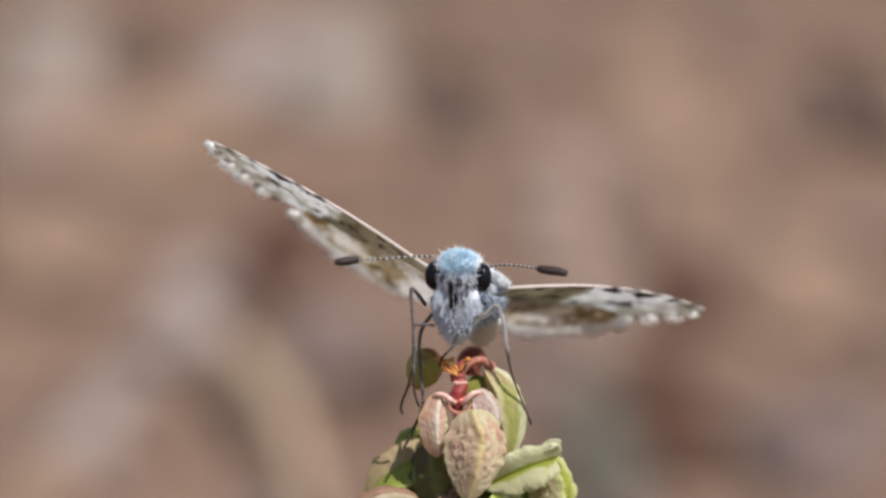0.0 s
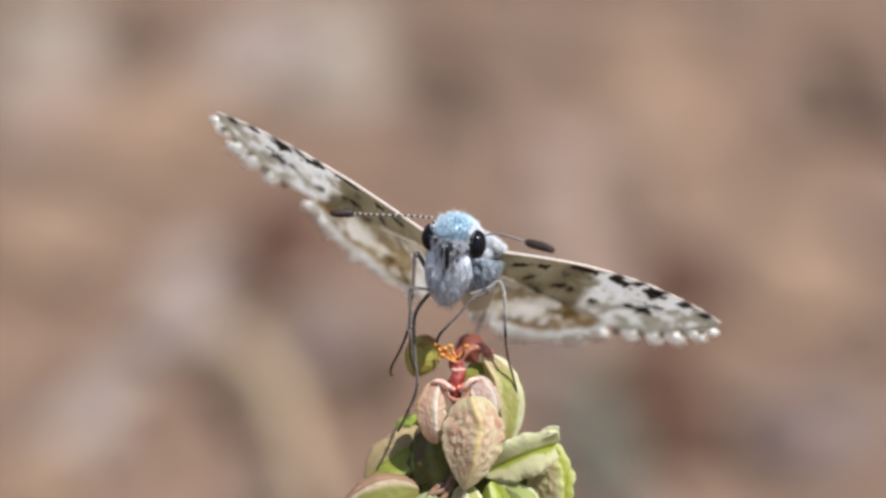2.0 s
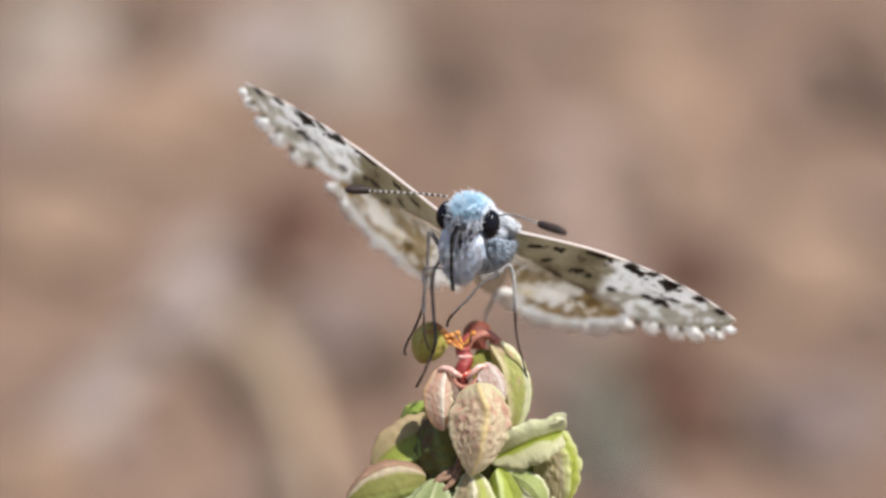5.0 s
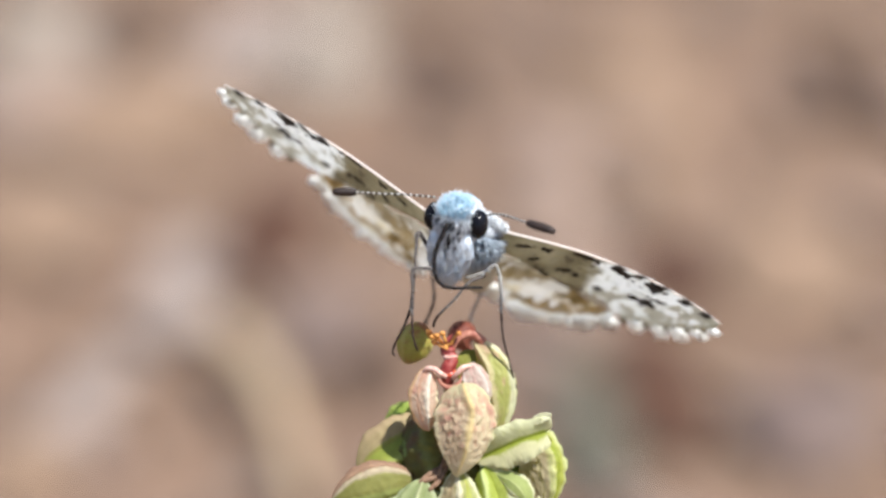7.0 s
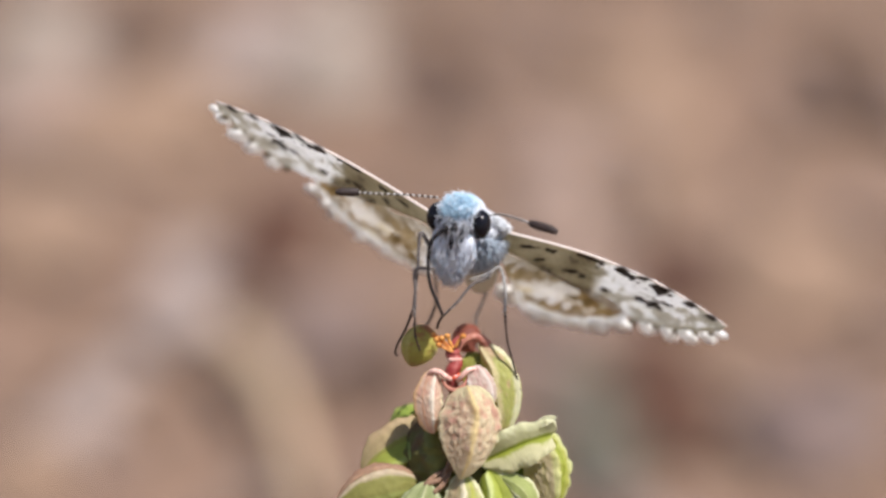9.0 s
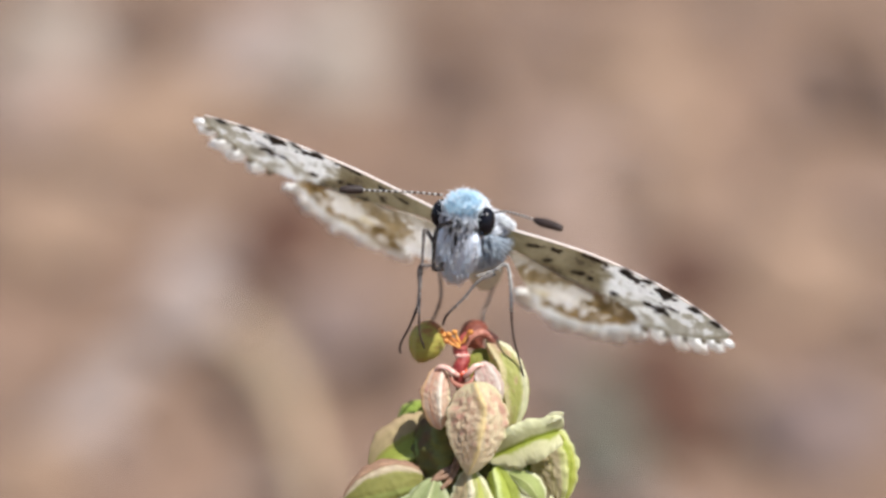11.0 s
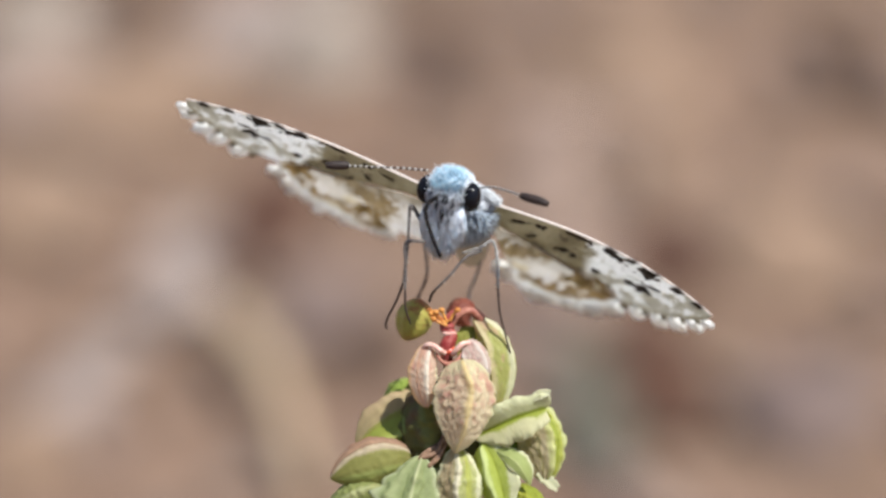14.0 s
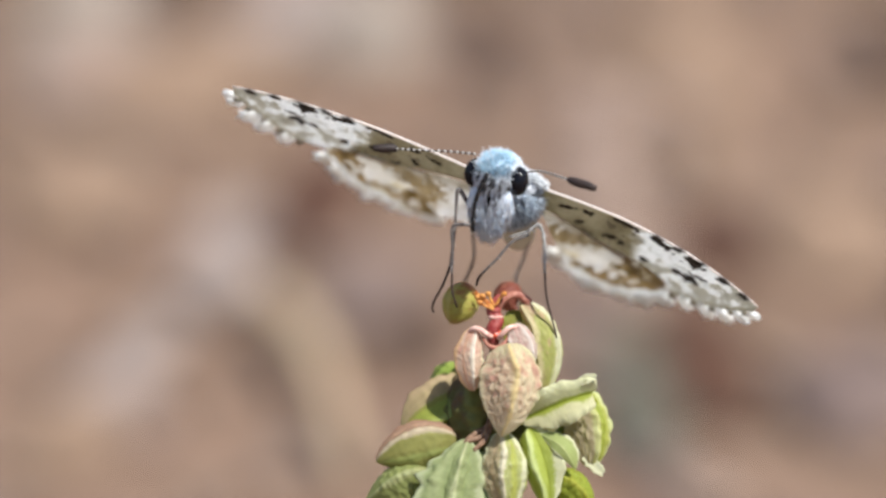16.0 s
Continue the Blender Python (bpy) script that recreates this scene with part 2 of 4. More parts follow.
STONE_KINDS = {
    "pale": ("pale grey weathered stone on the soil", (0.243, 0.192, 0.153), (0.297, 0.242, 0.195)),
    "lilac": ("pale mauve-grey stone on the soil", (0.257, 0.198, 0.168), (0.311, 0.249, 0.215)),
    "grey": ("mauve-grey stone on the soil", (0.136, 0.093, 0.079), (0.180, 0.130, 0.112)),
    "pink": ("pinkish light stone on the soil", (0.236, 0.160, 0.124), (0.285, 0.206, 0.161)),
    "red": ("reddish-brown clod of earth on the soil", (0.070, 0.033, 0.021), (0.098, 0.049, 0.032)),
    "brown": ("dark brown clod of earth on the soil", (0.068, 0.042, 0.030), (0.096, 0.060, 0.043)),
    "tan": ("tan sandy clod of earth on the soil", (0.216, 0.138, 0.091), (0.258, 0.172, 0.117)),
    "green": ("small grey-green lichen-covered stone on the soil", (0.098, 0.090, 0.066), (0.132, 0.122, 0.092)),
}
STONE_MATS = {k: earth("stone_" + k, v[1], v[2], 60.0, 0.9, 500.0) for k, v in STONE_KINDS.items()}


def stone(kind, x, y, rx, ry, rz, turn, seed):
    v, f = ball((0, 0, 0), (rx, ry, rz), Matrix.Rotation(radians(turn), 3, "Z"), 16, 24, 0.45, seed)
    s = Shape()
    s.add(v, f)
    ob = new("stone" if kind in ("pale", "lilac", "grey", "pink", "green") else "clod", s.mesh("stone", 1.0))
    ob.data.materials.append(STONE_MATS[kind])
    ob.matrix_world = pose(x, y, rz * 0.25)
    tagged(ob, STONE_KINDS[kind][0], "stone" if ob.name.startswith("stone") else "clod", "stones and clods on the ground")


# patches of stones of one kind: middle and half size across and away
PATCHES = (
    ("pale", -0.062, 1.158, 0.026, 0.110), ("tan", -0.145, 1.035, 0.046, 0.084), ("pale", -0.215, 1.150, 0.034, 0.090), ("brown", -0.004, 1.090, 0.018, 0.075), ("brown", 0.206, 1.094, 0.016, 0.070),
    ("tan", 0.088, 1.080, 0.034, 0.100), ("red", -0.074, 0.860, 0.020, 0.056), ("lilac", -0.104, 0.800, 0.017, 0.056), ("pink", 0.046, 0.930, 0.020, 0.090), ("pink", 0.052, 0.800, 0.014, 0.050),
    ("red", 0.090, 0.815, 0.014, 0.040), ("tan", 0.145, 0.831, 0.030, 0.060), ("grey", -0.048, 0.757, 0.014, 0.040), ("lilac", -0.126, 0.690, 0.013, 0.044), ("grey", 0.034, 0.722, 0.012, 0.050),
    ("red", 0.073, 0.690, 0.021, 0.048), ("grey", 0.123, 0.663, 0.024, 0.036), ("brown", -0.026, 0.724, 0.009, 0.040), ("tan", -0.172, 0.872, 0.032, 0.055), ("green", 0.051, 0.672, 0.016, 0.052),
    ("tan", -0.140, 0.625, 0.020, 0.026), ("brown", -0.176, 1.192, 0.020, 0.045), ("tan", 0.100, 0.905, 0.014, 0.045), ("lilac", -0.108, 1.150, 0.026, 0.080), ("pink", -0.200, 1.050, 0.030, 0.070))


def make_stones():
    rng = random.Random(12)
    for kind, x, y, rx, ry in PATCHES:
        n = max(1, round(ry / (1.45 * rx)))
        for j in range(n):
            across = rx * rng.uniform(0.88, 1.06)
            stone(kind, x + rng.uniform(-0.3, 0.3) * rx, y + ((2 * j + 1) / n - 1) * ry, across, ry / n * 1.08, min(0.008, 0.35 * across),
                  rng.uniform(-14, 14), rng.uniform(0, 60))


def make_blade():
    """A broad dead grass blade lying on the soil."""
    a, b = Vector((-0.082, 0.735, 0.012)), Vector((-0.042, 0.590, 0.006))
    mid = (a + b) / 2 + Vector((0.003, 0, 0.008))
    line = smooth_line([a, mid, b], 10)
    s = Shape()
    verts, faces = [], []
    for i, p in enumerate(line):
        t = i / (len(line) - 1)
        w = 0.0068 * (0.55 + 0.45 * math.sin(math.pi * min(1, t * 1.3 + 0.15)))
        for k, (dx, dz) in enumerate(((-1, 0.0), (-0.5, -0.0012), (0, -0.0018), (0.5, -0.0012), (1, 0.0), (0, 0.0002))):
            verts.append(p + Vector((dx * w, dx * w * 0.25, dz)))
    for i in range(len(line) - 1):
        for k in range(6):
            q = (k + 1) % 6
            faces.append((i * 6 + k, i * 6 + q, i * 6 + 6 + q, i * 6 + 6 + k))
    s.add(verts, faces)
    ob = new("dry_grass_blade", s.mesh("dry_grass_blade", 1.0))
    ob.data.materials.append(earth("dead_grass", (0.44, 0.315, 0.20), (0.54, 0.40, 0.265), 50.0, 0.8, 900.0))
    tagged(ob, "broad tan dead grass blade lying on the soil", "grass blade")


make_ground()
make_scatter()
make_stones()
make_blade()

# ---- the seed head ----
VIEW = Matrix((RIGHT, AHEAD, UP)).transposed()      # drawing axes: across, away, up


def spot(x, z, y=0.0):
    """A place in the world from drawing units across, up and away from the red node."""
    return TIP + VIEW @ Vector((x, y, z)) * UNIT


GREEN, DEEP, LIME = (0.300, 0.305, 0.042), (0.235, 0.255, 0.036), (0.390, 0.390, 0.055)
CREAM, PINK, ROSE, BUFF = (0.690, 0.610, 0.410), (0.680, 0.390, 0.280), (0.496, 0.200, 0.119), (0.480, 0.370, 0.198)
SHEEN = 0.94


def section(th, keels, bulge):
    """Radius of a keeled cross-section, the angle to its nearest keel and that keel."""
    for p, q in zip(keels, keels[1:] + [(keels[0][0] + 2 * math.pi,) + keels[0][1:]]):
        t = th if th >= p[0] else th + 2 * math.pi
        if p[0] <= t <= q[0]:
            px, py, qx, qy = p[1] * math.cos(p[0]), p[1] * math.sin(p[0]), q[1] * math.cos(q[0]), q[1] * math.sin(q[0])
            r = (px * qy - py * qx) / (math.cos(t) * (qy - py) - math.sin(t) * (qx - px))
            s = (t - p[0]) / (q[0] - p[0])
            near = p if s < 0.5 else q
            return r * (1 + bulge * math.sin(math.pi * s)), min(t - p[0], q[0] - t), near
    return 1.0, 0.0, keels[0]


def pod(parent, start, end, width, bend=(0, 0, 0), theta=0.0, keels=None, bulge=0.34, flat=0.8, base=GREEN, rim=CREAM, blush=PINK, blush_at=0.35, seed=0.0,
        name="pod", label="", full=0.75, taper=0.5, wrinkle=0.09, knobs=0.25, edge=11.0, frill=0.10, face=None, ragged=0.0, tips=None):
    """A winged seed pod from its stalk end to its tip; keels are (angle, radius, colour), face is (from angle, to angle, colour)."""
    a, b, k3 = Vector((start[0], start[2], start[1])), Vector((end[0], end[2], end[1])), Vector((bend[0], bend[2], bend[1]))
    keels = keels or ((theta, 1.0), (theta + 120, 1.0), (theta + 240, 1.0))
    keels = sorted((radians(k[0] % 360), k[1], k[2] if len(k) > 2 else rim) for k in keels)
    nt, ns = 60, 108
    verts, cols, faces = [], [], []
    for i in range(nt + 1):
        t = i / nt
        c = a.lerp(b, t) + k3 * 4 * t * (1 - t)
        d = ((b - a) + k3 * 4 * (1 - 2 * t)).normalized()
        front = Vector((0, -1, 0))
        e1 = (front - d * front.dot(d)).normalized()
        e2 = d.cross(e1)
        w = width * 0.62 * (math.sin(math.pi * t ** full) ** (0.55 + taper * t) if 0 < i < nt else 0.02)
        sway = 0.22 * noise.noise(Vector((t * 2.6, seed, 2)))
        for k in range(ns):
            th = 2 * math.pi * k / ns
            q = Vector((math.cos(th) * 2.2 + seed, math.sin(th) * 2.2, t * 9.5 + seed * 0.37))
            r0, off, near = section((th - sway) % (2 * math.pi), keels, bulge)
            rib = math.exp(-(off / radians(edge * (1 + 0.7 * noise.noise(Vector((t * 5, seed, near[0])))))) ** 2)
            crease, fine, grit = noise.noise(q * 1.6), noise.noise(q * 6.0), noise.noise(q * 15.0)
            cell = noise.voronoi(q * 3.4 + Vector((seed, 2, 7)))[0]
            knob = ramp(cell[1] - cell[0], 0.02, 0.5)
            wave = rib * noise.noise(Vector((t * 9 + seed, seed * 2.0, near[0] * 3)))
            r = w * r0 * (1 + wrinkle * (1.0 * crease + 0.18 * fine + 0.75 * knobs * (1 - 0.6 * rib) * (knob - 0.5) + 0.1 * grit) + frill * wave)
            slip = ragged * ramp(t, 0.7, 1.0) * rib * w * (0.5 + noise.noise(Vector((th * 4, seed, 8))))
            verts.append(c + e1 * (math.cos(th) * r * flat) + e2 * (math.sin(th) * r) + d * slip)
            col = base
            if face:
                lo, hi = face[0], face[1]
                g = (math.degrees(th) + 180) % 360 - 180
                col = mixed(col, face[2], ramp(g + 14 * fine, lo - 5, lo + 5) * (1 - ramp(g + 14 * fine, hi - 5, hi + 5)))
            col = mixed(col, rim, ramp(0.2 * crease + 0.2 * fine + 0.3 * knobs * knob, 0.05, 0.45) * 0.45)
            col = mixed(col, blush, 0.75 * ramp(noise.noise(q * 1.1 + Vector((9, 3, 1))) + (blush_at - t) * 1.2 + 0.18 * fine - 0.15 * knobs * knob, -0.1, 0.7))
            if tips:
                col = mixed(col, tips, 0.75 * (1 - ramp(t + 0.12 * crease + 0.06 * fine, 0.06, 0.22)))
                col = mixed(col, tips, 0.45 * ramp(t + 0.2 * crease, 0.80, 1.0))
            # shade in the creases between knobs, put into the colour
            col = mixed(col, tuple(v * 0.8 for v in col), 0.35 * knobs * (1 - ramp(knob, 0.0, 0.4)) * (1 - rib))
            col = mixed(col, near[2], 0.85 * ramp(rib + 0.3 * fine, 0.25, 0.8))
            # painted shade: a darker band along the foot of each keel
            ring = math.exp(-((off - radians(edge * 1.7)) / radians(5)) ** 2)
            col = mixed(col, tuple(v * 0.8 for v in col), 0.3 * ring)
            g = SHEEN * (1 + 0.05 * grit + 0.05 * fine)
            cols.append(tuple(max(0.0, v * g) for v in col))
    for i in range(nt):
        for k in range(ns):
            p, q = i * ns + k, i * ns + (k + 1) % ns
            faces.append((p, q, q + ns, p + ns))
    world_v = [VIEW @ (v * UNIT) + TIP - parent.location for v in verts]
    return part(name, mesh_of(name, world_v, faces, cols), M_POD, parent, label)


def stalk(parent, points, radii, material, name, label=""):
    line = smooth_line([(p[0], p[2] if len(p) > 2 else 0, p[1]) for p in points], 7)
    rr = np.interp(np.linspace(0, 1, len(line)), np.linspace(0, 1, len(radii)), radii)
    v, f = tube(line, list(rr), 12)
    v = [VIEW @ (Vector(p) * UNIT) + TIP - parent.location for p in v]
    return part(name, mesh_of(name, v, f), material, parent, label)


def make_plant():
    plant = empty("seed_head_plant", Matrix.Translation((0, 0.004, 0)),
                  "upright stem of pink-flushed green winged pods, red tip", "plant")
    # main stem, from the soil to the red tip
    top = spot(0, -20, 25) - plant.location
    line = smooth_line([Vector((0.004, 0.006, -0.003)), Vector((0.002, 0.004, 0.09)), Vector((-0.001, 0.003, 0.2)),
                        spot(-10, -420, 110) - plant.location, spot(-4, -180, 100) - plant.location, top], 8)
    v, f = tube(line, list(np.interp(np.linspace(0, 1, len(line)), (0, 0.55, 0.7, 1), (0.0016, 0.0010, 0.0003, 0.00022))), 10)
    part("stem", mesh_of("stem", v, f), M_STEM, plant, "thin green and reddish stem")
    # red twisted tip with its rings
    stalk(plant, [(0, -20, 0), (-2, 5, -6), (6, 22, -2), (-2, 40, 4), (8, 58, 8), (22, 66, 10)], [10, 13, 12, 12, 10, 6], M_RED, "red_tip",
          "glossy red twisted stem tip")
    for x, z, r in ((2, -3, 17), (2, 10, 12), (3, 28, 14), (2, 40, 11)):
        sh = Shape()
        sh.add(*ball((x, -2, z), (r, r * 0.9, 11 if z < 0 else 5.5), None, 8, 14, 0.2, x + z))
        sh.v = [tuple(VIEW @ (Vector(p) * UNIT) + TIP - plant.location) for p in sh.v]
        part("bud" if z < 0 else "ring", sh.mesh("ring", 1.0), M_BUD if z < 0 else M_RED if z != 28 else M_ROSE, plant)
    stalk(plant, [(4, 38, 4), (18, 60, 4), (42, 68, 8), (62, 54, 16)], [5, 6.5, 7.5, 9], M_RUST, "pod_stalk", "arched pinkish brown pod stalk")
    stalk(plant, [(-4, -6, -16), (-14, 0, -24), (-26, 8, -26), (-38, 8, -22), (-46, 0, -14)], [4, 5, 5, 4, 2], M_ROSE, "curled_sepal", "pink curled sepal")
    stalk(plant, [(8, -8, -16), (16, 0, -24), (26, 10, -26), (38, 12, -22), (48, 4, -14)], [4, 5, 5, 4, 2], M_ROSE, "curled_sepal", "pink curled sepal")
    stalk(plant, [(-20, -6, -18), (-10, -20, -26), (6, -26, -28), (20, -16, -24), (26, -2, -18)], [2, 3.5, 6, 3.5, 2], M_RUST, "cup_sepal", "ochre sepal under the bud")
    for pts in (((-8, 44), (-18, 56), (-26, 66)), ((-10, 46), (-24, 58), (-36, 64)), ((-6, 48), (-12, 60), (-16, 70)), ((-6, 42), (-20, 48), (-31, 54)),
                ((-16, 54), (-30, 66), (-40, 72)), ((-2, 50), (4, 62), (12, 70))):
        stalk(plant, [(x + 6, z, -8 - 2 * i) for i, (x, z) in enumerate(pts)], [3.0, 2.6, 2.4], M_ORANGE, "stamen", "small orange stamen")
        sh = Shape()
        sh.add(*ball((pts[-1][0] + 6, -14, pts[-1][1]), (5.6, 5, 4.4), None, 7, 10, 0.5, pts[0][0] + pts[-1][1]))
        sh.v = [tuple(VIEW @ (Vector(p) * UNIT) + TIP - plant.location) for p in sh.v]
        part("anther", sh.mesh("anther", 1.0), M_ORANGE, plant)
    P = lambda *a, **k: pod(plant, *a, **k)
    # the pods round the tip
    WAX, PEACH = (0.78, 0.76, 0.51), (0.76, 0.57, 0.42)
    LEAF, MOSS, SAP = (0.47, 0.49, 0.10), (0.33, 0.33, 0.07), (0.33, 0.38, 0.05)
    P((25, -16, -38), (13, -180, -50), 90, bend=(9, 0, 0), keels=((-8, 1.08, (0.78, 0.62, 0.30)), (92, 1.0, (0.72, 0.66, 0.42)), (180, 0.6), (-92, 1.0, (0.70, 0.68, 0.40))), bulge=-0.03, flat=0.72,
      base=(0.70, 0.54, 0.36), rim=(0.82, 0.75, 0.53), blush=(0.64, 0.31, 0.24), blush_at=0.50, seed=1.3, full=0.80, taper=0.22, wrinkle=0.10, knobs=1.0, edge=7, frill=0.08, tips=(0.68, 0.66, 0.40),
      face=(-92, -8, (0.76, 0.63, 0.41)), label="pink-flushed cream pod with a raised middle keel")
    P((-32, 12, -10), (-34, -102, -14), 43, bend=(-10, 0, -6), keels=((-16, 1.0, (0.90, 0.84, 0.70)), (36, 0.62, (0.70, 0.42, 0.28)), (88, 1.0, (0.76, 0.50, 0.26)), (180, 0.7), (-90, 0.95, WAX)),
      bulge=0.0, base=PEACH, rim=(0.76, 0.68, 0.46), blush=(0.66, 0.31, 0.24), blush_at=0.40, seed=4.1, tips=(0.62, 0.36, 0.27), taper=0.0, full=0.95, knobs=0.5, edge=14, label="small pink and cream pod")
    P((34, 16, -12), (58, -70, -24), 40, bend=(8, 0, -6), keels=((-40, 0.95, (0.82, 0.74, 0.66)), (60, 1.0, (0.84, 0.76, 0.68)), (8, 0.66, (0.70, 0.46, 0.40)), (180, 0.7), (-100, 1.0)), bulge=0.02, taper=0.2,
      base=(0.68, 0.54, 0.45), rim=(0.74, 0.66, 0.56), blush=(0.64, 0.38, 0.33), blush_at=0.35, seed=6.7, knobs=0.1, label="pale pink curled pod shell")
    P((46, 56, 18), (88, -102, 12), 52, bend=(25, 10, 0), keels=((34, 1.0, (0.70, 0.60, 0.34)), (110, 0.95, (0.52, 0.50, 0.16)), (-58, 1.0, WAX), (-125, 0.95, WAX), (180, 0.8)),
      bulge=0.03, flat=0.9, base=(0.46, 0.46, 0.14), rim=(0.64, 0.60, 0.34), blush=(0.66, 0.42, 0.28), blush_at=0.38, seed=8.2, full=1.0, taper=-0.2, wrinkle=0.08, edge=22, tips=(0.58, 0.36, 0.25), label="long curled yellow-green pod")
    P((-48, 86, 100), (-76, 12, 90), 57, theta=40, bulge=0.8, taper=0.05, base=(0.52, 0.47, 0.11), rim=(0.58, 0.52, 0.18), blush=(0.42, 0.17, 0.08), blush_at=0.5, tips=(0.46, 0.16, 0.10),
      seed=2.2, full=0.9, frill=0.03, wrinkle=0.04, label="brownish green pod behind the tip")
    P((10, 40, 130), (52, 58, 120), 56, bend=(0, 12, 0), theta=0, bulge=0.6, base=(0.27, 0.08, 0.055), rim=(0.44, 0.21, 0.14), blush=ROSE, blush_at=0.5, seed=3.3,
      wrinkle=0.05, label="reddish brown pod behind the tip")
    P((36, 40, 40), (44, -40, 30), 50, theta=60, base=MOSS, rim=LIME, blush=MOSS, seed=5.1)
    P((46, -158, 4), (172, -104, -22), 78, bend=(2, 6, -6), keels=((56, 1.0, (0.74, 0.69, 0.44)), (4, 0.05, (0.20, 0.28, 0.03)), (-52, 1.0, WAX), (-120, 0.8, LEAF), (120, 0.8, LEAF), (180, 0.6)), bulge=-0.05, flat=0.95,
      base=(0.38, 0.43, 0.06), rim=(0.56, 0.58, 0.22), blush=(0.50, 0.53, 0.16), blush_at=-0.5, seed=7.4, full=1.2, taper=-0.3, wrinkle=0.04, edge=13, frill=0.16, ragged=0.6,
      label="lime green pod with broad pale wings")
    P((140, -98, 46), (172, -240, 36), 70, bend=(12, 4, 0), keels=((-88, 1.0, (0.66, 0.68, 0.34)), (-58, 0.72, SAP), (-30, 0.92, (0.64, 0.64, 0.30)), (14, 0.56, (0.58, 0.50, 0.28)), (92, 1.0, (0.68, 0.60, 0.42)), (180, 0.6)), bulge=0.05, flat=0.85,
      base=LEAF, rim=(0.62, 0.60, 0.32), blush=(0.62, 0.44, 0.29), blush_at=0.10, seed=9.9, taper=0.05, full=0.95, wrinkle=0.08, edge=12, frill=0.18, ragged=0.35, face=(-26, 100, (0.58, 0.48, 0.31)),
      label="pale green crescent pod with a papery edge")
    P((-20, -110, 90), (-162, -186, 70), 95, bend=(-6, 8, 0), keels=((-14, 1.0, (0.46, 0.52, 0.14)), (34, 0.52, MOSS), (88, 1.0, (0.52, 0.38, 0.22)), (180, 0.6), (-96, 1.0)), bulge=0.04,
      base=(0.37, 0.41, 0.075), rim=(0.47, 0.48, 0.15), blush=(0.52, 0.32, 0.20), blush_at=-0.5, seed=11.5, face=(34, 84, (0.50, 0.38, 0.20)), full=0.9, taper=0.15, wrinkle=0.04, label="olive green pod")
    P((-46, -75, 125), (-118, -132, 115), 67, theta=-20, base=(0.32, 0.42, 0.08), rim=(0.44, 0.52, 0.14), blush=MOSS, seed=12.2, wrinkle=0.04)
    P((-66, -108, 60), (-38, -196, 50), 70, theta=35, base=(0.22, 0.30, 0.06), rim=(0.32, 0.40, 0.12), blush=DEEP, seed=13.7, wrinkle=0.04, label="dark green pod")
    P((-62, -194, 30), (-208, -230, 10), 72, bend=(0, 9, 0), keels=((38, 1.0, (0.66, 0.54, 0.38)), (64, 0.86, (0.46, 0.28, 0.18)), (92, 1.0, (0.40, 0.22, 0.14)), (180, 0.6), (-30, 0.86, (0.36, 0.40, 0.12)), (-84, 1.0, MOSS)),
      bulge=0.07, base=(0.32, 0.31, 0.09), rim=(0.46, 0.41, 0.19), blush=(0.50, 0.36, 0.22), blush_at=-0.2, face=(42, 100, (0.38, 0.23, 0.15)), seed=14.4, full=0.92, taper=0.15, wrinkle=0.04,
      label="olive pod with a brown keel")
    P((16, -172, -18), (24, -326, -36), 72, keels=((4, 1.0, (0.80, 0.72, 0.54)), (40, 0.66, (0.52, 0.38, 0.22)), (90, 0.95, WAX), (-36, 0.70, LEAF), (-66, 0.95, WAX), (-108, 1.0), (180, 0.6)), bulge=0.03,
      base=(0.45, 0.47, 0.16), rim=(0.66, 0.61, 0.38), blush=(0.50, 0.36, 0.21), blush_at=0.0, seed=16.1, knobs=0.9, wrinkle=0.10, edge=11, full=0.9, face=(8, 80, (0.56, 0.44, 0.26)), label="pale green pod with a cream keel")
    P((62, -168, -4), (98, -320, -22), 66, bend=(12, 4, 0), keels=((26, 0.95, (0.60, 0.66, 0.28)), (-14, 0.34, SAP), (-62, 1.0, WAX), (100, 1.0), (180, 0.6), (-120, 0.8)), bulge=0.05,
      base=(0.43, 0.49, 0.09), rim=(0.58, 0.62, 0.24), blush=LIME, blush_at=-0.3, seed=17.3, wrinkle=0.05, frill=0.14, edge=14, label="fresh green pod with pale keels")
    P((150, -88, -34), (178, -76, -40), 17, bend=(0, 5, 0), keels=((60, 1.0, WAX), (0, 0.2, (0.74, 0.73, 0.44)), (-60, 1.0, WAX), (180, 0.4)), flat=0.6, bulge=0.0, base=(0.78, 0.78, 0.58), rim=WAX,
      blush=WAX, seed=26.1, frill=0.3, edge=20, ragged=0.8, taper=-0.3, label="torn papery pod tip")
    P((166, -212, 34), (196, -248, 30), 24, bend=(-4, 0, 0), keels=((60, 1.0, WAX), (0, 0.3, (0.70, 0.68, 0.40)), (-60, 1.0, WAX), (180, 0.4)), flat=0.5, bulge=0.0, base=(0.74, 0.74, 0.54), rim=WAX,
      blush=WAX, seed=27.4, frill=0.3, edge=20, ragged=0.9, taper=-0.3, label="torn papery pod tip")
    P((60, -150, 70), (140, -220, 60), 80, theta=30, base=(0.16, 0.22, 0.03), rim=(0.26, 0.33, 0.07), blush=DEEP, seed=25.3, wrinkle=0.04)
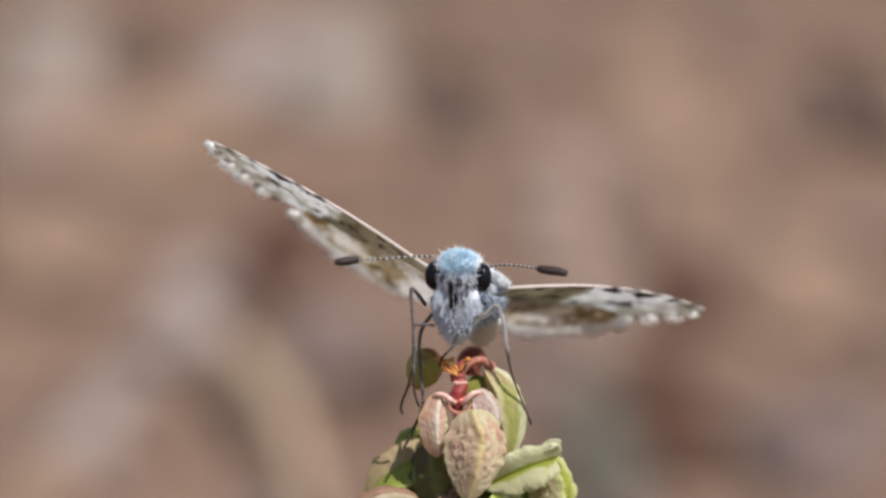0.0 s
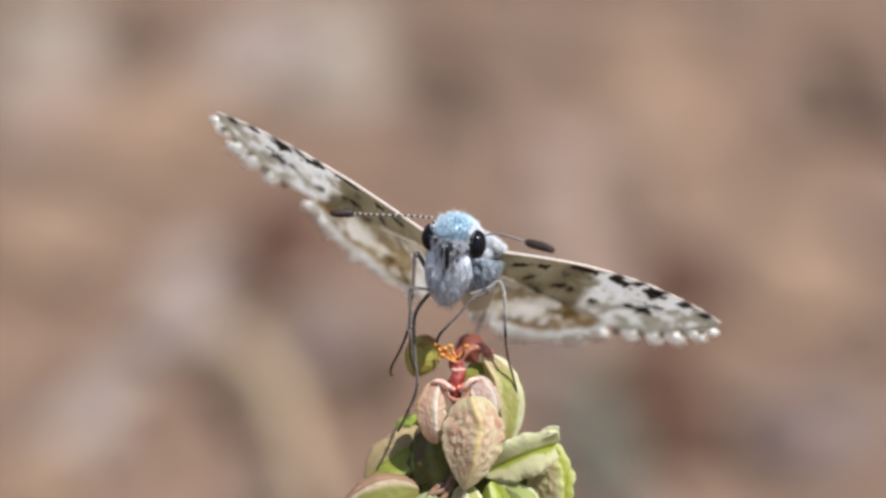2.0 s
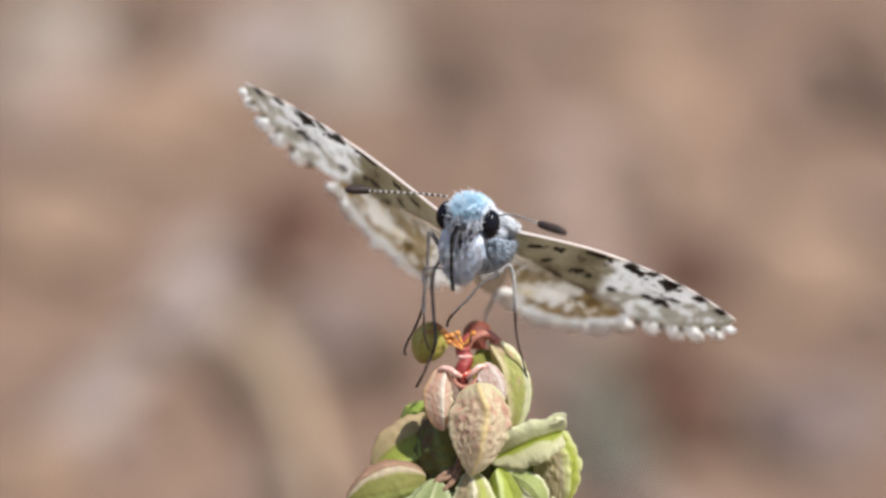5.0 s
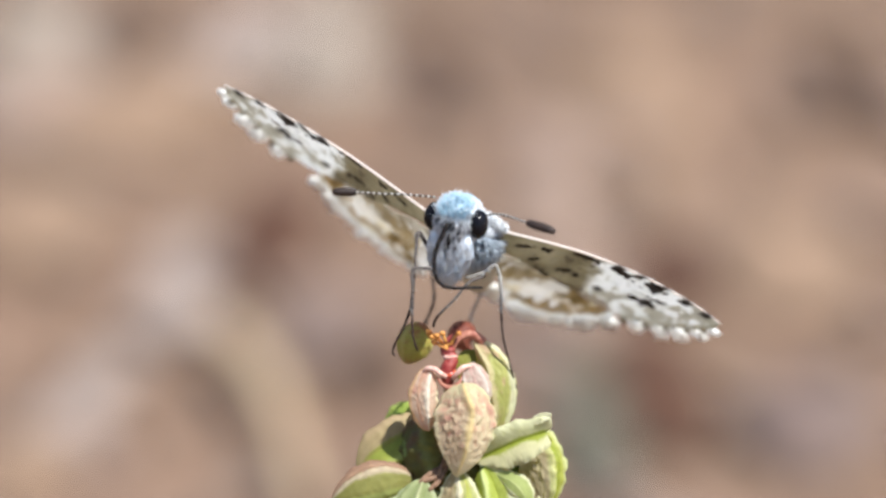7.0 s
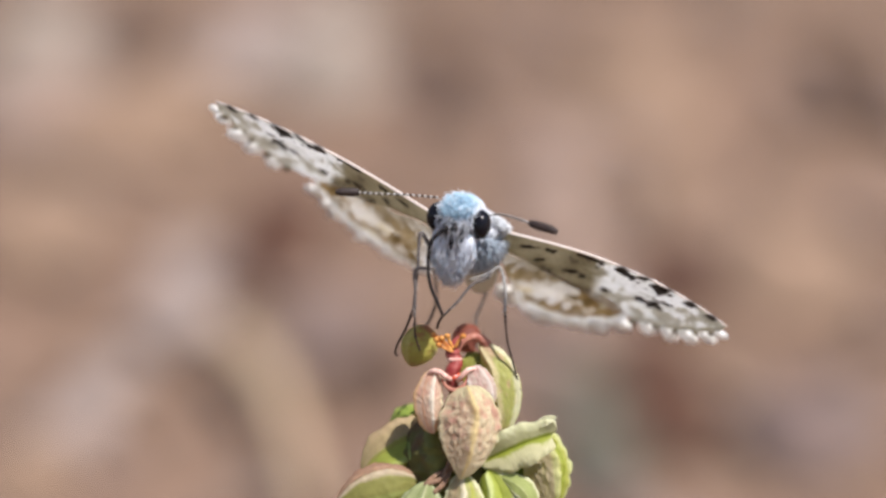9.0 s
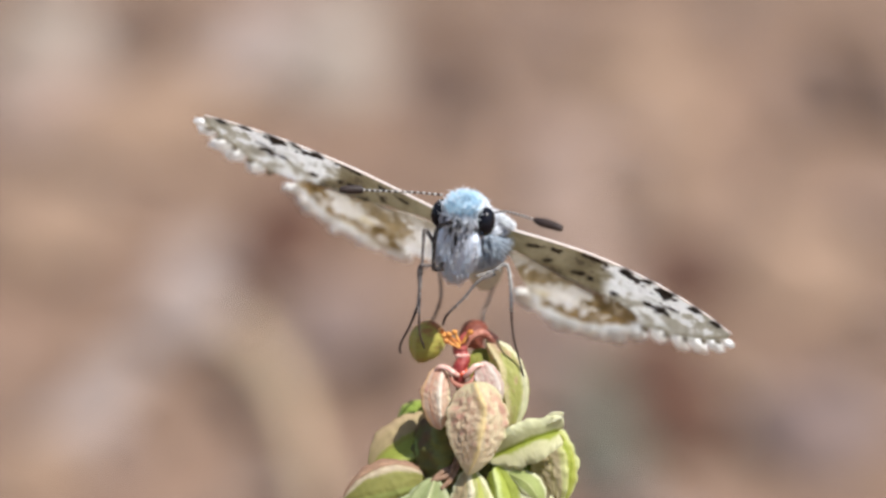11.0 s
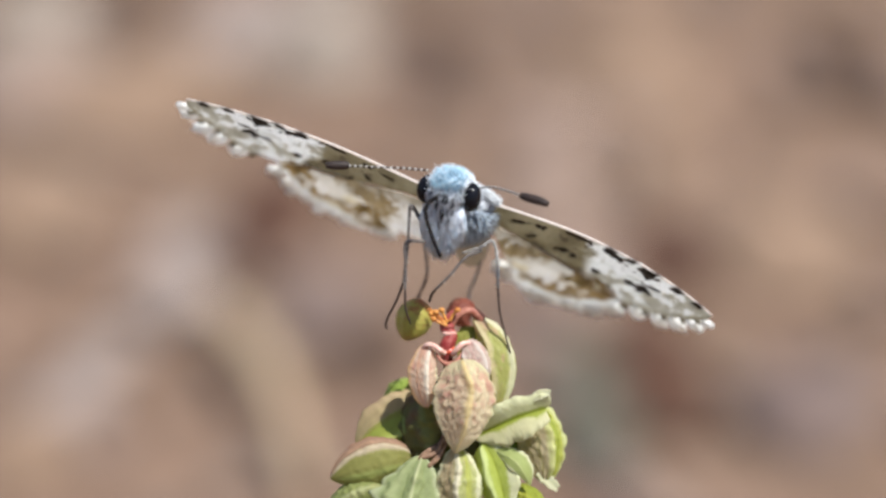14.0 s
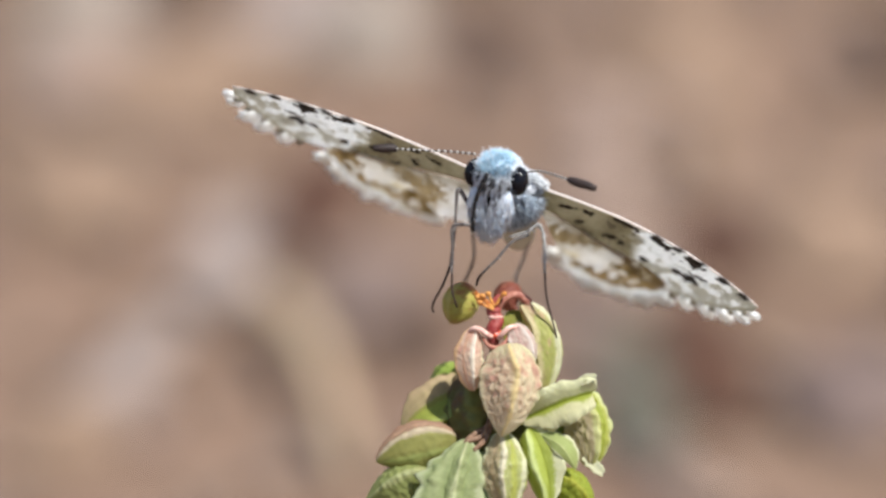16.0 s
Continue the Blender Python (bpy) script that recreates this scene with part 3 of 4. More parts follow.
    P((84, -178, -14), (146, -238, -26), 32, bend=(8, 12, -8), keels=((20, 0.6, (0.56, 0.60, 0.26)), (92, 1.0, WAX), (-92, 1.0, WAX), (180, 0.5)), bulge=0.0, flat=0.4, base=(0.46, 0.52, 0.18), rim=WAX,
      blush=LIME, blush_at=-0.3, seed=18.8, wrinkle=0.06, frill=0.2, full=1.1, taper=0.2, label="thin folded pale green flap")
    P((-44, -186, -26), (-92, -372, -44), 104, bend=(-4, 0, 0), keels=((-4, 0.66, (0.58, 0.60, 0.33)), (34, 0.36, (0.32, 0.37, 0.15)), (60, 0.62, (0.42, 0.46, 0.22)), (92, 1.0, (0.54, 0.57, 0.34)),
      (-92, 1.0, (0.54, 0.57, 0.34)), (-52, 0.40, (0.32, 0.37, 0.15)), (180, 0.5)), bulge=0.0, flat=0.55, base=(0.36, 0.41, 0.18), rim=(0.50, 0.54, 0.30), blush=(0.42, 0.43, 0.20), blush_at=-0.2,
      seed=19.2, frill=0.34, edge=10, wrinkle=0.10, full=1.05, taper=0.3, knobs=0.5, label="grey-green leafy pod wing with a pale rib")
    P((-34, -212, -10), (-10, -300, -30), 58, bend=(10, 0, 0), keels=((10, 0.5, (0.36, 0.42, 0.20)), (92, 1.0, (0.50, 0.55, 0.33)), (-92, 1.0, (0.50, 0.55, 0.33)), (180, 0.5)), bulge=0.0, flat=0.5,
      base=(0.30, 0.36, 0.15), rim=(0.44, 0.48, 0.25), blush=(0.34, 0.36, 0.15), blush_at=-0.3, seed=31.2, frill=0.3, edge=9, wrinkle=0.08, full=0.9, label="grey-green leafy pod wing")
    P((-110, -250, 20), (-230, -304, 10), 92, theta=18, base=(0.30, 0.33, 0.11), rim=(0.45, 0.46, 0.22), blush=BUFF, blush_at=-0.1, seed=20.6)
    P((110, -250, 14), (184, -316, 4), 76, theta=-12, base=SAP, rim=LIME, blush=GREEN, seed=21.6)
    # added filler, coloured dark so the gaps between the pods look shaded
    P((-20, -60, 70), (-10, -300, 70), 180, theta=10, base=(0.17, 0.16, 0.05), rim=(0.24, 0.25, 0.07), blush=(0.20, 0.11, 0.06), seed=22.9,
      label="dark brown filler added inside the head to shade the gaps")
    P((-30, -320, 0), (-90, -440, -10), 110, theta=20, base=GREEN, rim=LIME, blush=BUFF, blush_at=0, seed=23.9)
    P((40, -320, 0), (110, -440, -10), 110, theta=-20, base=GREEN, rim=LIME, blush=BUFF, blush_at=0, seed=24.9)
    for pts in (((-4, -150, 0), (-20, -180, -20), (-46, -190, -26), (-76, -204, -16)), ((0, -156, 4), (-14, -186, -22), (-34, -206, -28)),
                ((6, -160, 4), (-30, -176, -16), (-56, -200, -20))):
        stalk(plant, pts, [5, 4.5, 5, 4], M_STALK, "pod_stalk", "thin brown dry pod stalk")
    return plant


make_plant()

# ---- the butterfly ----
PIVOT = (32.0, 230.0)       # the thorax, from the red node
HEAD_AT = Vector((-17, -48, 36))


def head_turn(pitch, roll, yaw):
    return pose(0, 0, 0, pitch) @ pose(0, 0, 0, 0, 0, yaw) @ pose(0, 0, 0, 0, roll)


HEAD_REST = head_turn(15, 5, -23)


FORE_U, FORE_LEAD = (0, 60, 150, 280, 360, 410, 436), (0, -10, -18, -14, -2, 12, 26)
FORE_BACK_U, FORE_BACK = (0, 60, 150, 230, 280, 310, 350, 400, 424, 436), (90, 130, 178, 212, 226, 222, 194, 136, 94, 50)
HIND_SPAN, HIND_ROOT = {-1: 0.86, 1: 1.0}, {-1: -45.0, 1: -20.0}
HIND_U, HIND_LEAD = (0, 60, 150, 230, 280, 298), (90, 130, 158, 170, 190, 225)
HIND_BACK_U = (0, 40, 75, 110, 150, 200, 235, 262, 285, 298)
HIND_BACK = {-1: (320, 356, 378, 376, 364, 352, 332, 294, 254, 232), 1: (104, 172, 262, 345, 362, 352, 332, 294, 254, 232)}
ARCH = {-1: 7.0, 1: 17.0}
WHITE, BLACK = (0.95, 0.96, 0.95), (0.030, 0.025, 0.022)


def spot_mark(u, v, marks):
    """How far a place lies inside one of the dark marks (centre, half axes, lean)."""
    best = 0.0
    for mu, mv, ru, rv, lean in marks:
        ru, rv = ru * 1.08, rv * 1.25
        c, s = math.cos(lean), math.sin(lean)
        x, y = (u - mu) * c + (v - mv) * s, -(u - mu) * s + (v - mv) * c
        wob = 0.12 + 0.8 * noise.noise(Vector((u * 0.075, v * 0.035, mu)))
        wob += 0.45 * noise.noise(Vector((u * 0.17, v * 0.07, mu)))
        best = max(best, 1 - ramp(math.hypot(x / ru, y / rv) + wob, 0.8, 1.1))
    return best


FORE_BARS = (223, 265, 306, 363, 409)
FORE_MARKS = ((55, 46, 24, 9, -0.6), (89, 37, 11, 11, -0.1), (87, 104, 7, 16, 0.3), (116, 172, 17, 22, 0.2), (143, 106, 15, 15, 0.2), (171, 116, 8, 11, 0.2),
              (160, 4, 26, 11, 0.12), (233, 14, 27, 12, 0.42), (298, 20, 19, 27, 0.1), (310, 106, 20, 14, -0.4), (284, 112, 9, 12, 0.2), (322, 72, 20, 10, -0.3), (226, 140, 10, 14, 0.3))
FORE_OLIVE = ((392, 58, 48, 56, 0.2), (342, 130, 34, 26, 0.3), (250, 150, 24, 34, 0.3), (300, 178, 24, 16, 0.3), (196, 70, 20, 18, 0.4))
FORE_PALE = ((370, 30, 14, 18, 0.2), (362, 100, 13, 14, 0.2), (334, 40, 20, 36, 0.2), (196, 16, 18, 16, 0.5), (400, 80, 10, 14, 0.2), (318, 70, 14, 14, 0.2), (262, 60, 22, 26, 0.3))
HIND_BROWN = ((234, 218, 48, 54, 0.1), (206, 318, 54, 32, -0.1), (150, 336, 56, 32, -0.2), (84, 296, 24, 24, 0.3), (100, 358, 40, 34, 0.0), (270, 190, 22, 40, 0.2), (40, 350, 20, 40, 0.2))
HIND_TAN = ((56, 205, 48, 46, 0.3), (50, 275, 30, 24, 0.3), (118, 178, 30, 16, 0.2))
HIND_CREAM = ((168, 218, 46, 40, -0.3), (128, 262, 30, 26, 0.0))
HIND_PALE = ((246, 206, 10, 13, 0.0), (134, 333, 17, 15, 0.0), (106, 270, 18, 15, 0.0))


def fore_colour(u, v, lead, back, seed):
    n1 = noise.noise(Vector((u * 0.024, v * 0.012, seed)))
    n2 = noise.noise(Vector((u * 0.075, v * 0.032, seed + 7)))
    n3 = noise.noise(Vector((u * 0.2, v * 0.09, seed + 5)))
    near, edge = v - lead, back - v
    outer = ramp(u - 0.17 * near + n1 * 34, 158, 192)
    base = mixed((0.355, 0.33, 0.24), (0.53, 0.50, 0.39), 0.5 + n1 + 0.5 * n2)
    col = mixed(base, mixed(WHITE, (0.88, 0.90, 0.87), 0.3 + n2), outer)
    col = mixed(col, (0.33, 0.30, 0.19), 0.5 * spot_mark(u, v, FORE_OLIVE))
    if u > 280:
        margin = (1 - ramp(edge + 6 * n2, 8, 34)) * ramp(u, 280, 310)
        col = mixed(col, mixed((0.36, 0.33, 0.23), (0.66, 0.64, 0.54), 0.5 + 1.5 * n3), 0.8 * margin)
    col = mixed(col, WHITE, 0.92 * spot_mark(u, v, FORE_PALE))
    col = mixed(col, BLACK, 0.94 * spot_mark(u, v, FORE_MARKS))
    bar = max(1 - ramp(abs(u - c + 0.3 * near) / (10 + 3 * n2), 0.8, 1.2) for c in FORE_BARS)
    col = mixed(col, BLACK, bar * (1 - ramp(near, 20, 34)) * 0.95)
    col = mixed(col, (0.13, 0.11, 0.085), 0.55 * ramp(n2 - 0.4 * n1, 0.28, 0.44) * ramp(u, 40, 90) * (1 - 0.75 * outer))
    col = mixed(col, tuple(c * 0.8 for c in col), ramp(n3, 0.1, 0.5) * 0.5)
    if 50 < u < 200:
        col = mixed(col, (0.88, 0.82, 0.76), (1 - ramp(near, 3, 7)) * ramp(u, 50, 110))
    return col


def hind_colour(u, v, lead, back, seed):
    n1 = noise.noise(Vector((u * 0.03, v * 0.012, seed)))
    n2 = noise.noise(Vector((u * 0.07, v * 0.028, seed + 3)))
    n3 = noise.noise(Vector((u * 0.19, v * 0.08, seed + 11)))
    edge = back - v
    col = mixed((0.82, 0.80, 0.74), (0.95, 0.945, 0.92), 0.5 + n1 + n2)
    col = mixed(col, mixed((0.42, 0.34, 0.19), (0.58, 0.49, 0.31), 0.5 + n2), 0.85 * spot_mark(u, v, HIND_TAN))
    root = (1 - ramp(v - lead + 30 * n1, 8, 80)) * (1 - ramp(u, 150, 225))
    col = mixed(col, mixed((0.40, 0.355, 0.26), (0.56, 0.51, 0.40), 0.5 + n2), 0.72 * root)
    col = mixed(col, (0.93, 0.915, 0.86), 0.75 * spot_mark(u, v, HIND_CREAM))
    col = mixed(col, mixed((0.29, 0.22, 0.085), (0.50, 0.385, 0.19), 0.5 + 1.3 * n2), 0.9 * spot_mark(u, v, HIND_BROWN))
    col = mixed(col, (0.88, 0.83, 0.68), 0.9 * spot_mark(u, v, HIND_PALE))
    col = mixed(col, WHITE, 0.95 * (1 - ramp(edge + 20 * n2 + 10 * n1, 12, 38)) * ramp(u, 60, 105))
    col = mixed(col, tuple(c * 0.82 for c in col), ramp(n3, 0.1, 0.5) * 0.5)
    return col


def wing_mesh(name, hand, tables, colour, drop, seed, nu=150, nv=80):
    """A thin arched wing: u runs out along the leading edge, v back. hand is 1 or -1."""
    lu, lv, bu, bv = tables
    span = lu[-1]
    us = np.linspace(lu[0], span, nu + 1)
    kern = np.ones(9) / 9
    lead = np.convolve(np.pad(np.interp(us, lu, lv), 4, "edge"), kern, "valid")
    back = np.convolve(np.pad(np.interp(us, bu, bv), 4, "edge"), kern, "valid")
    verts, cols, faces = [], [], []
    for side in (1, -1):
        for i, u in enumerate(us):
            for j in range(nv + 1):
                v = lead[i] + (back[i] - lead[i]) * j / nv
                vein = 0.9 * abs(math.sin((v - lead[i]) / max(back[i] - lead[i], 1) * 9.4))
                w = ARCH[hand] * math.sin(math.pi * u / 440) - 0.00012 * v * v + drop * (0.15 + 0.85 * ramp(v - lead[i], 5, 70)) + side * 0.8 + vein + 3.0 * noise.noise(Vector((u * 0.02, v * 0.02, seed)))
                verts.append((hand * u, v, w))
                cols.append(colour(u, v, lead[i], back[i], seed))
    off = (nu + 1) * (nv + 1)
    for i in range(nu):
        for j in range(nv):
            a = i * (nv + 1) + j
            q = (a, a + nv + 1, a + nv + 2, a + 1)
            top, low = (q if hand > 0 else q[::-1]), tuple(k + off for k in (q[::-1] if hand > 0 else q))
            faces += [top, low]
    loop = [i * (nv + 1) for i in range(nu + 1)] + [nu * (nv + 1) + j for j in range(1, nv + 1)] + [i * (nv + 1) + nv for i in range(nu - 1, -1, -1)] + list(range(nv - 1, 0, -1))
    for a, b in zip(loop, loop[1:] + loop[:1]):
        q = (a, b, b + off, a + off)
        faces.append(q[::-1] if hand > 0 else q)
    return mesh_of(name, np.array(verts) * UNIT, faces, cols), us, lead, back


def tuft_mesh(length, width, seed, colour, hairs=26):
    """One rounded lobe of the wing's fringe: a close bundle of hair scales."""
    rng = random.Random(seed)
    s = Shape()
    v, f = ball((length * 0.42, 0, 0), (length * 0.5, width * 0.44, width * 0.30), None, 9, 14, 0.18, seed)
    s.add(v, f, colour)
    for _ in range(hairs):
        y = rng.uniform(-0.5, 0.5) * width
        hair(s, Vector((length * rng.uniform(0.2, 0.6), y * 0.75, rng.uniform(-0.2, 0.2) * width)), Vector((1, y / width * 0.7, rng.uniform(-0.25, 0.25))),
             length * rng.uniform(0.3, 0.48), 1.4, tint(colour, 0.06))
    return s.mesh("fringe_tuft")


def add_fringe(wing, hand, us, back, ends, step, size, drop, lean, meshes, gaps, wild=0.08):
    """White tufts round the outer edge between two places along u, with dark or pale hair in the gaps."""
    pts = [Vector((u, b)) for u, b in zip(us, back) if ends[0] <= u <= ends[1]]
    pts = pts[::-1]
    run, want, k = 0.0, step * 0.2, 0
    for a, b in zip(pts, pts[1:]):
        run += (b - a).length
        if run < want:
            continue
        k += 1
        want += step * random.uniform(0.5 - wild, 0.5 + wild)
        d = (b - a).normalized()
        out = Vector((-d.y, d.x))
        if out.y < 0:
            out = -out
        if b.x > 405:
            out = (out + Vector((0.8, 0))).normalized()
        if b.x > 428:
            out = Vector((0.97, 0.25))
        w = ARCH[hand] * math.sin(math.pi * b.x / 440) - 0.00012 * b.y * b.y + drop
        ob = part("fringe_tuft", random.choice(meshes if k % 2 else gaps), M_FRINGE, wing)
        g = size * random.uniform(1 - 1.5 * wild, 1 + 1.5 * wild) * (0.62 if b.x > 425 else 0.85 if b.x > 400 else 1.0)
        ob.matrix_local = pose(hand * b.x * UNIT, b.y * UNIT, w * UNIT, 0, lean + random.uniform(-8, 8), math.degrees(math.atan2(out.y, out.x * hand))) @ Matrix.Scale(g, 4)


def fur(name, parent, material, places, label=""):
    """Hair from a list of (root, way, length, width, colour)."""
    s = Shape()
    for p in places:
        hair(s, *p)
    return part(name, s.mesh(name), material, parent, label)


def on_ball(centre, radii, rng, turn=None):
    while True:
        d = Vector((rng.gauss(0, 1), rng.gauss(0, 1), rng.gauss(0, 1)))
        if d.length > 0.01:
            break
    d.normalize()
    m = turn or Matrix.Identity(3)
    p = Vector((d.x * radii[0], d.y * radii[1], d.z * radii[2]))
    n = Vector((d.x / radii[0], d.y / radii[1], d.z / radii[2])).normalized()
    return Vector(centre) + m @ p, m @ n, d


BLUE, SNOW, SLATE, SOOT = (0.42, 0.66, 0.80), (0.88, 0.90, 0.94), (0.77, 0.86, 0.95), (0.10, 0.105, 0.115)


def make_head(root):
    rng = random.Random(21)
    skull, face = ((0, 4, 2), (38, 36, 38)), ((0, -12, -32), (38, 20, 46))
    sh = Shape()
    sh.add(*ball(*skull))
    sh.add(*ball(*face))
    head = part("head", sh.mesh("head"), M_SKIN, root, "furry blue-crowned head")
    head.matrix_local = Matrix.Translation(HEAD_AT * UNIT) @ HEAD_REST
    for side in (-1, 1):
        e = Shape()
        e.add(*ball((side * 41, -1, 4), (17.5, 24, 26), Matrix.Rotation(side * 0.3, 3, "Z"), 20, 28))
        part("eye", e.mesh("eye"), M_EYE, head, "glossy black round eye")
        lean = Matrix.Rotation(side * 0.10, 3, "Y")
        at, size = (side * 14, -21, -50), (25, 10, 45)

        def taper(q):
            return Vector((q.x * (1.0 + 0.3 * min(0.3, max(-1.0, (q.z + 52) / 47))), q.y, q.z))

        p = Shape()
        v, f = ball(at, size, lean)
        p.add([taper(q) for q in v], f)
        palp = part("palp", p.mesh("palp"), M_SKIN, head, "pale blue-white brush-like palp")
        hairs = []
        for _ in range(1000):
            q, n, d = on_ball(at, size, rng, lean)
            if n.y > 0.3:
                continue
            k = rng.random()
            dark = noise.noise(q * 0.085 + Vector((side * 3, 0, 4))) + 0.25 * k > 0.5
            c = mixed((0.48, 0.55, 0.63), SLATE, k) if dark else mixed(SLATE, SNOW, 1.2 * k)
            wide = rng.random() < 0.3
            hairs.append((taper(q), n * 0.07 + Vector((rng.uniform(-0.12, 0.12), -0.06, -1.0)), rng.uniform(14, 26), rng.uniform(1.1, 1.7) if wide else 0.8, tint(c, 0.03), 0.25))
        fur("palp_hair", palp, M_FUR, hairs)
    crown = []
    for _ in range(5600):
        q, n, d = on_ball(*skull, rng)
        if n.y > 0.8:
            continue
        if abs(q.x) > 31 and q.y < 16 and -23 < q.z < 29:
            continue
        if n.z > 0.34 + rng.uniform(-0.14, 0.14):
            k = rng.random()
            c = mixed(BLUE, SNOW, max(0.6 * k ** 1.5, ramp(abs(q.x) + 8 * k, 22, 34)))
            way, l = n + Vector((0, -0.1, 0.55)), rng.uniform(7, 17)
        else:
            c = SOOT if noise.noise(q * 0.15) + 0.25 * rng.random() > 0.28 else SNOW
            way, l = n + Vector((0, -0.1, -0.55)), rng.uniform(6, 13)
        crown.append((q, way, l, 0.85, tint(c, 0.12)))
    for _ in range(2200):
        q, n, d = on_ball(*face, rng)
        c = SOOT if noise.noise(q * 0.15) + 0.25 * rng.random() > 0.30 and q.z > -50 else mixed((0.6, 0.67, 0.75), SNOW, 0.3 + rng.random())
        crown.append((q, n * 0.2 + Vector((0, 0, -1.0)), rng.uniform(8, 16), 0.95, tint(c, 0.08), 0.5))
    for _ in range(420):
        q, n, d = on_ball(*skull, rng)
        if n.z > 0.3 and n.y < 0.5:
            crown.append((q, n + Vector((0, -0.2, 0.7)), rng.uniform(12, 20), rng.uniform(1.3, 2.3), mixed((0.36, 0.60, 0.74), SNOW, max(rng.random(), ramp(abs(q.x), 22, 32)))))
        elif n.y < 0 and abs(q.x) < 30:
            k = rng.random()
            crown.append((q, n * 0.4 + Vector((0, 0, -1.0)), rng.uniform(8, 14), rng.uniform(1.2, 2.2), SNOW if k > 0.25 else SOOT))
    for _ in range(170):
        q, n, d = on_ball(*skull, rng)
        if n.z > 0.1:
            crown.append((q, n + Vector((0, 0, 0.3)), rng.uniform(16, 27), 0.55, tint(SNOW, 0.1)))
    fur("head_hair", head, M_FUR, crown, "short blue crown hair over a speckled white face")
    # the dark notch between the palps, where the tongue starts
    n = Shape()
    n.add(*ball((0, -30, -28), (4.5, 5, 16)))
    part("tongue_base", n.mesh("tongue_base"), M_DARK, head)
    # antennae, drawn as they lie when the head is turned
    back_turn = HEAD_REST.inverted().to_3x3()
    for pts, club in ((((-54, -40, 80), (-100, -46, 84), (-150, -52, 86), (-194, -55, 88)), ((-192, -55, 88), (-202, -55, 89), (-220, -56, 89), (-234, -56, 89))),
                      (((26, -44, 46), (52, -74, 50), (80, -106, 43), (106, -130, 33)), ((104, -130, 34), (115, -136, 30), (135, -146, 24), (149, -152, 18)))):
        line = [back_turn @ (Vector(p) - HEAD_AT) for p in smooth_line(pts, 9)]
        shaft = Shape()
        shaft.add(*tube(line, [1.6] * len(line), 8))
        ant = part("antenna", shaft.mesh("antenna"), M_CLUB, head, "thin dark antenna ringed with white")
        for a, b in list(zip(line, line[1:]))[::2]:
            r = Shape()
            r.add(*tube([a.lerp(b, 0.1), a.lerp(b, 0.9)], [2.1, 2.1], 8), (0.72, 0.70, 0.66))
            part("ring", r.mesh("ring"), M_FRINGE, ant)
        cl = [back_turn @ (Vector(p) - HEAD_AT) for p in smooth_line(club, 5)]
        c = Shape()
        c.add(*tube(cl, [2.4 + 5.4 * math.sin(math.pi * min(1, 0.12 + 0.8 * i / (len(cl) - 1))) ** 0.6 for i in range(len(cl))], 12))
        part("club", c.mesh("club"), M_CLUB, ant, "dark brown club")
    return head


def make_body(root):
    rng = random.Random(31)
    tc, tr = (2, 44, 4), (54, 72, 44)
    t = Shape()
    t.add(*ball(tc, tr))
    thorax = part("thorax", t.mesh("thorax"), M_SKIN, root, "furry grey and white thorax")
    hairs = []
    for _ in range(7500):
        q, n, d = on_ball(tc, tr, rng)
        if n.y > 0.75:
            continue
        if n.z > 0.1:
            k = rng.random()
            c, way = (SNOW if k > 0.45 else (0.80, 0.84, 0.88) if k > 0.14 else (0.28, 0.30, 0.33)), n + Vector((0.1, 0.2, 0.4))
        else:
            c, way = (mixed((0.55, 0.65, 0.74), SNOW, 0.7 * rng.random()) if rng.random() > 0.2 else (0.24, 0.28, 0.33)), n + Vector((0, 0, -0.4))
        hairs.append((q, way, rng.uniform(11, 23), 0.75 if rng.random() > 0.12 else 1.9, tint(c, 0.12)))
    for _ in range(600):
        a = rng.uniform(0, 1)
        q = Vector((38 + 24 * a, rng.uniform(-12, 30), 38 - 16 * a + rng.uniform(-6, 8)))
        hairs.append((q, Vector((0.7, -0.3, 0.1)), rng.uniform(10, 20), 1.0, tint((0.84, 0.86, 0.88), 0.12)))
        a *= 0.5
        q = Vector((-40 - 34 * a, rng.uniform(-10, 30), 40 + 14 * a + rng.uniform(-8, 8)))
        hairs.append((q, Vector((-0.7, -0.3, 0.1)), rng.uniform(10, 20), 1.0, tint(SNOW, 0.08)))
    fur("thorax_hair", thorax, M_FUR, hairs, "long white and soot-grey hair")
    ab = Shape()
    line = smooth_line([(20, 80, -20), (22, 150, -44), (24, 210, -66), (24, 260, -78)], 6)
    ab.add(*tube(line, [30, 33, 35, 36, 36, 36, 35, 34, 33, 32, 31, 29, 27, 25, 22, 19, 15, 10, 4][:len(line)], 16), (0.62, 0.58, 0.47))
    part("abdomen", ab.mesh("abdomen"), M_FUR, root, "cream-grey abdomen")


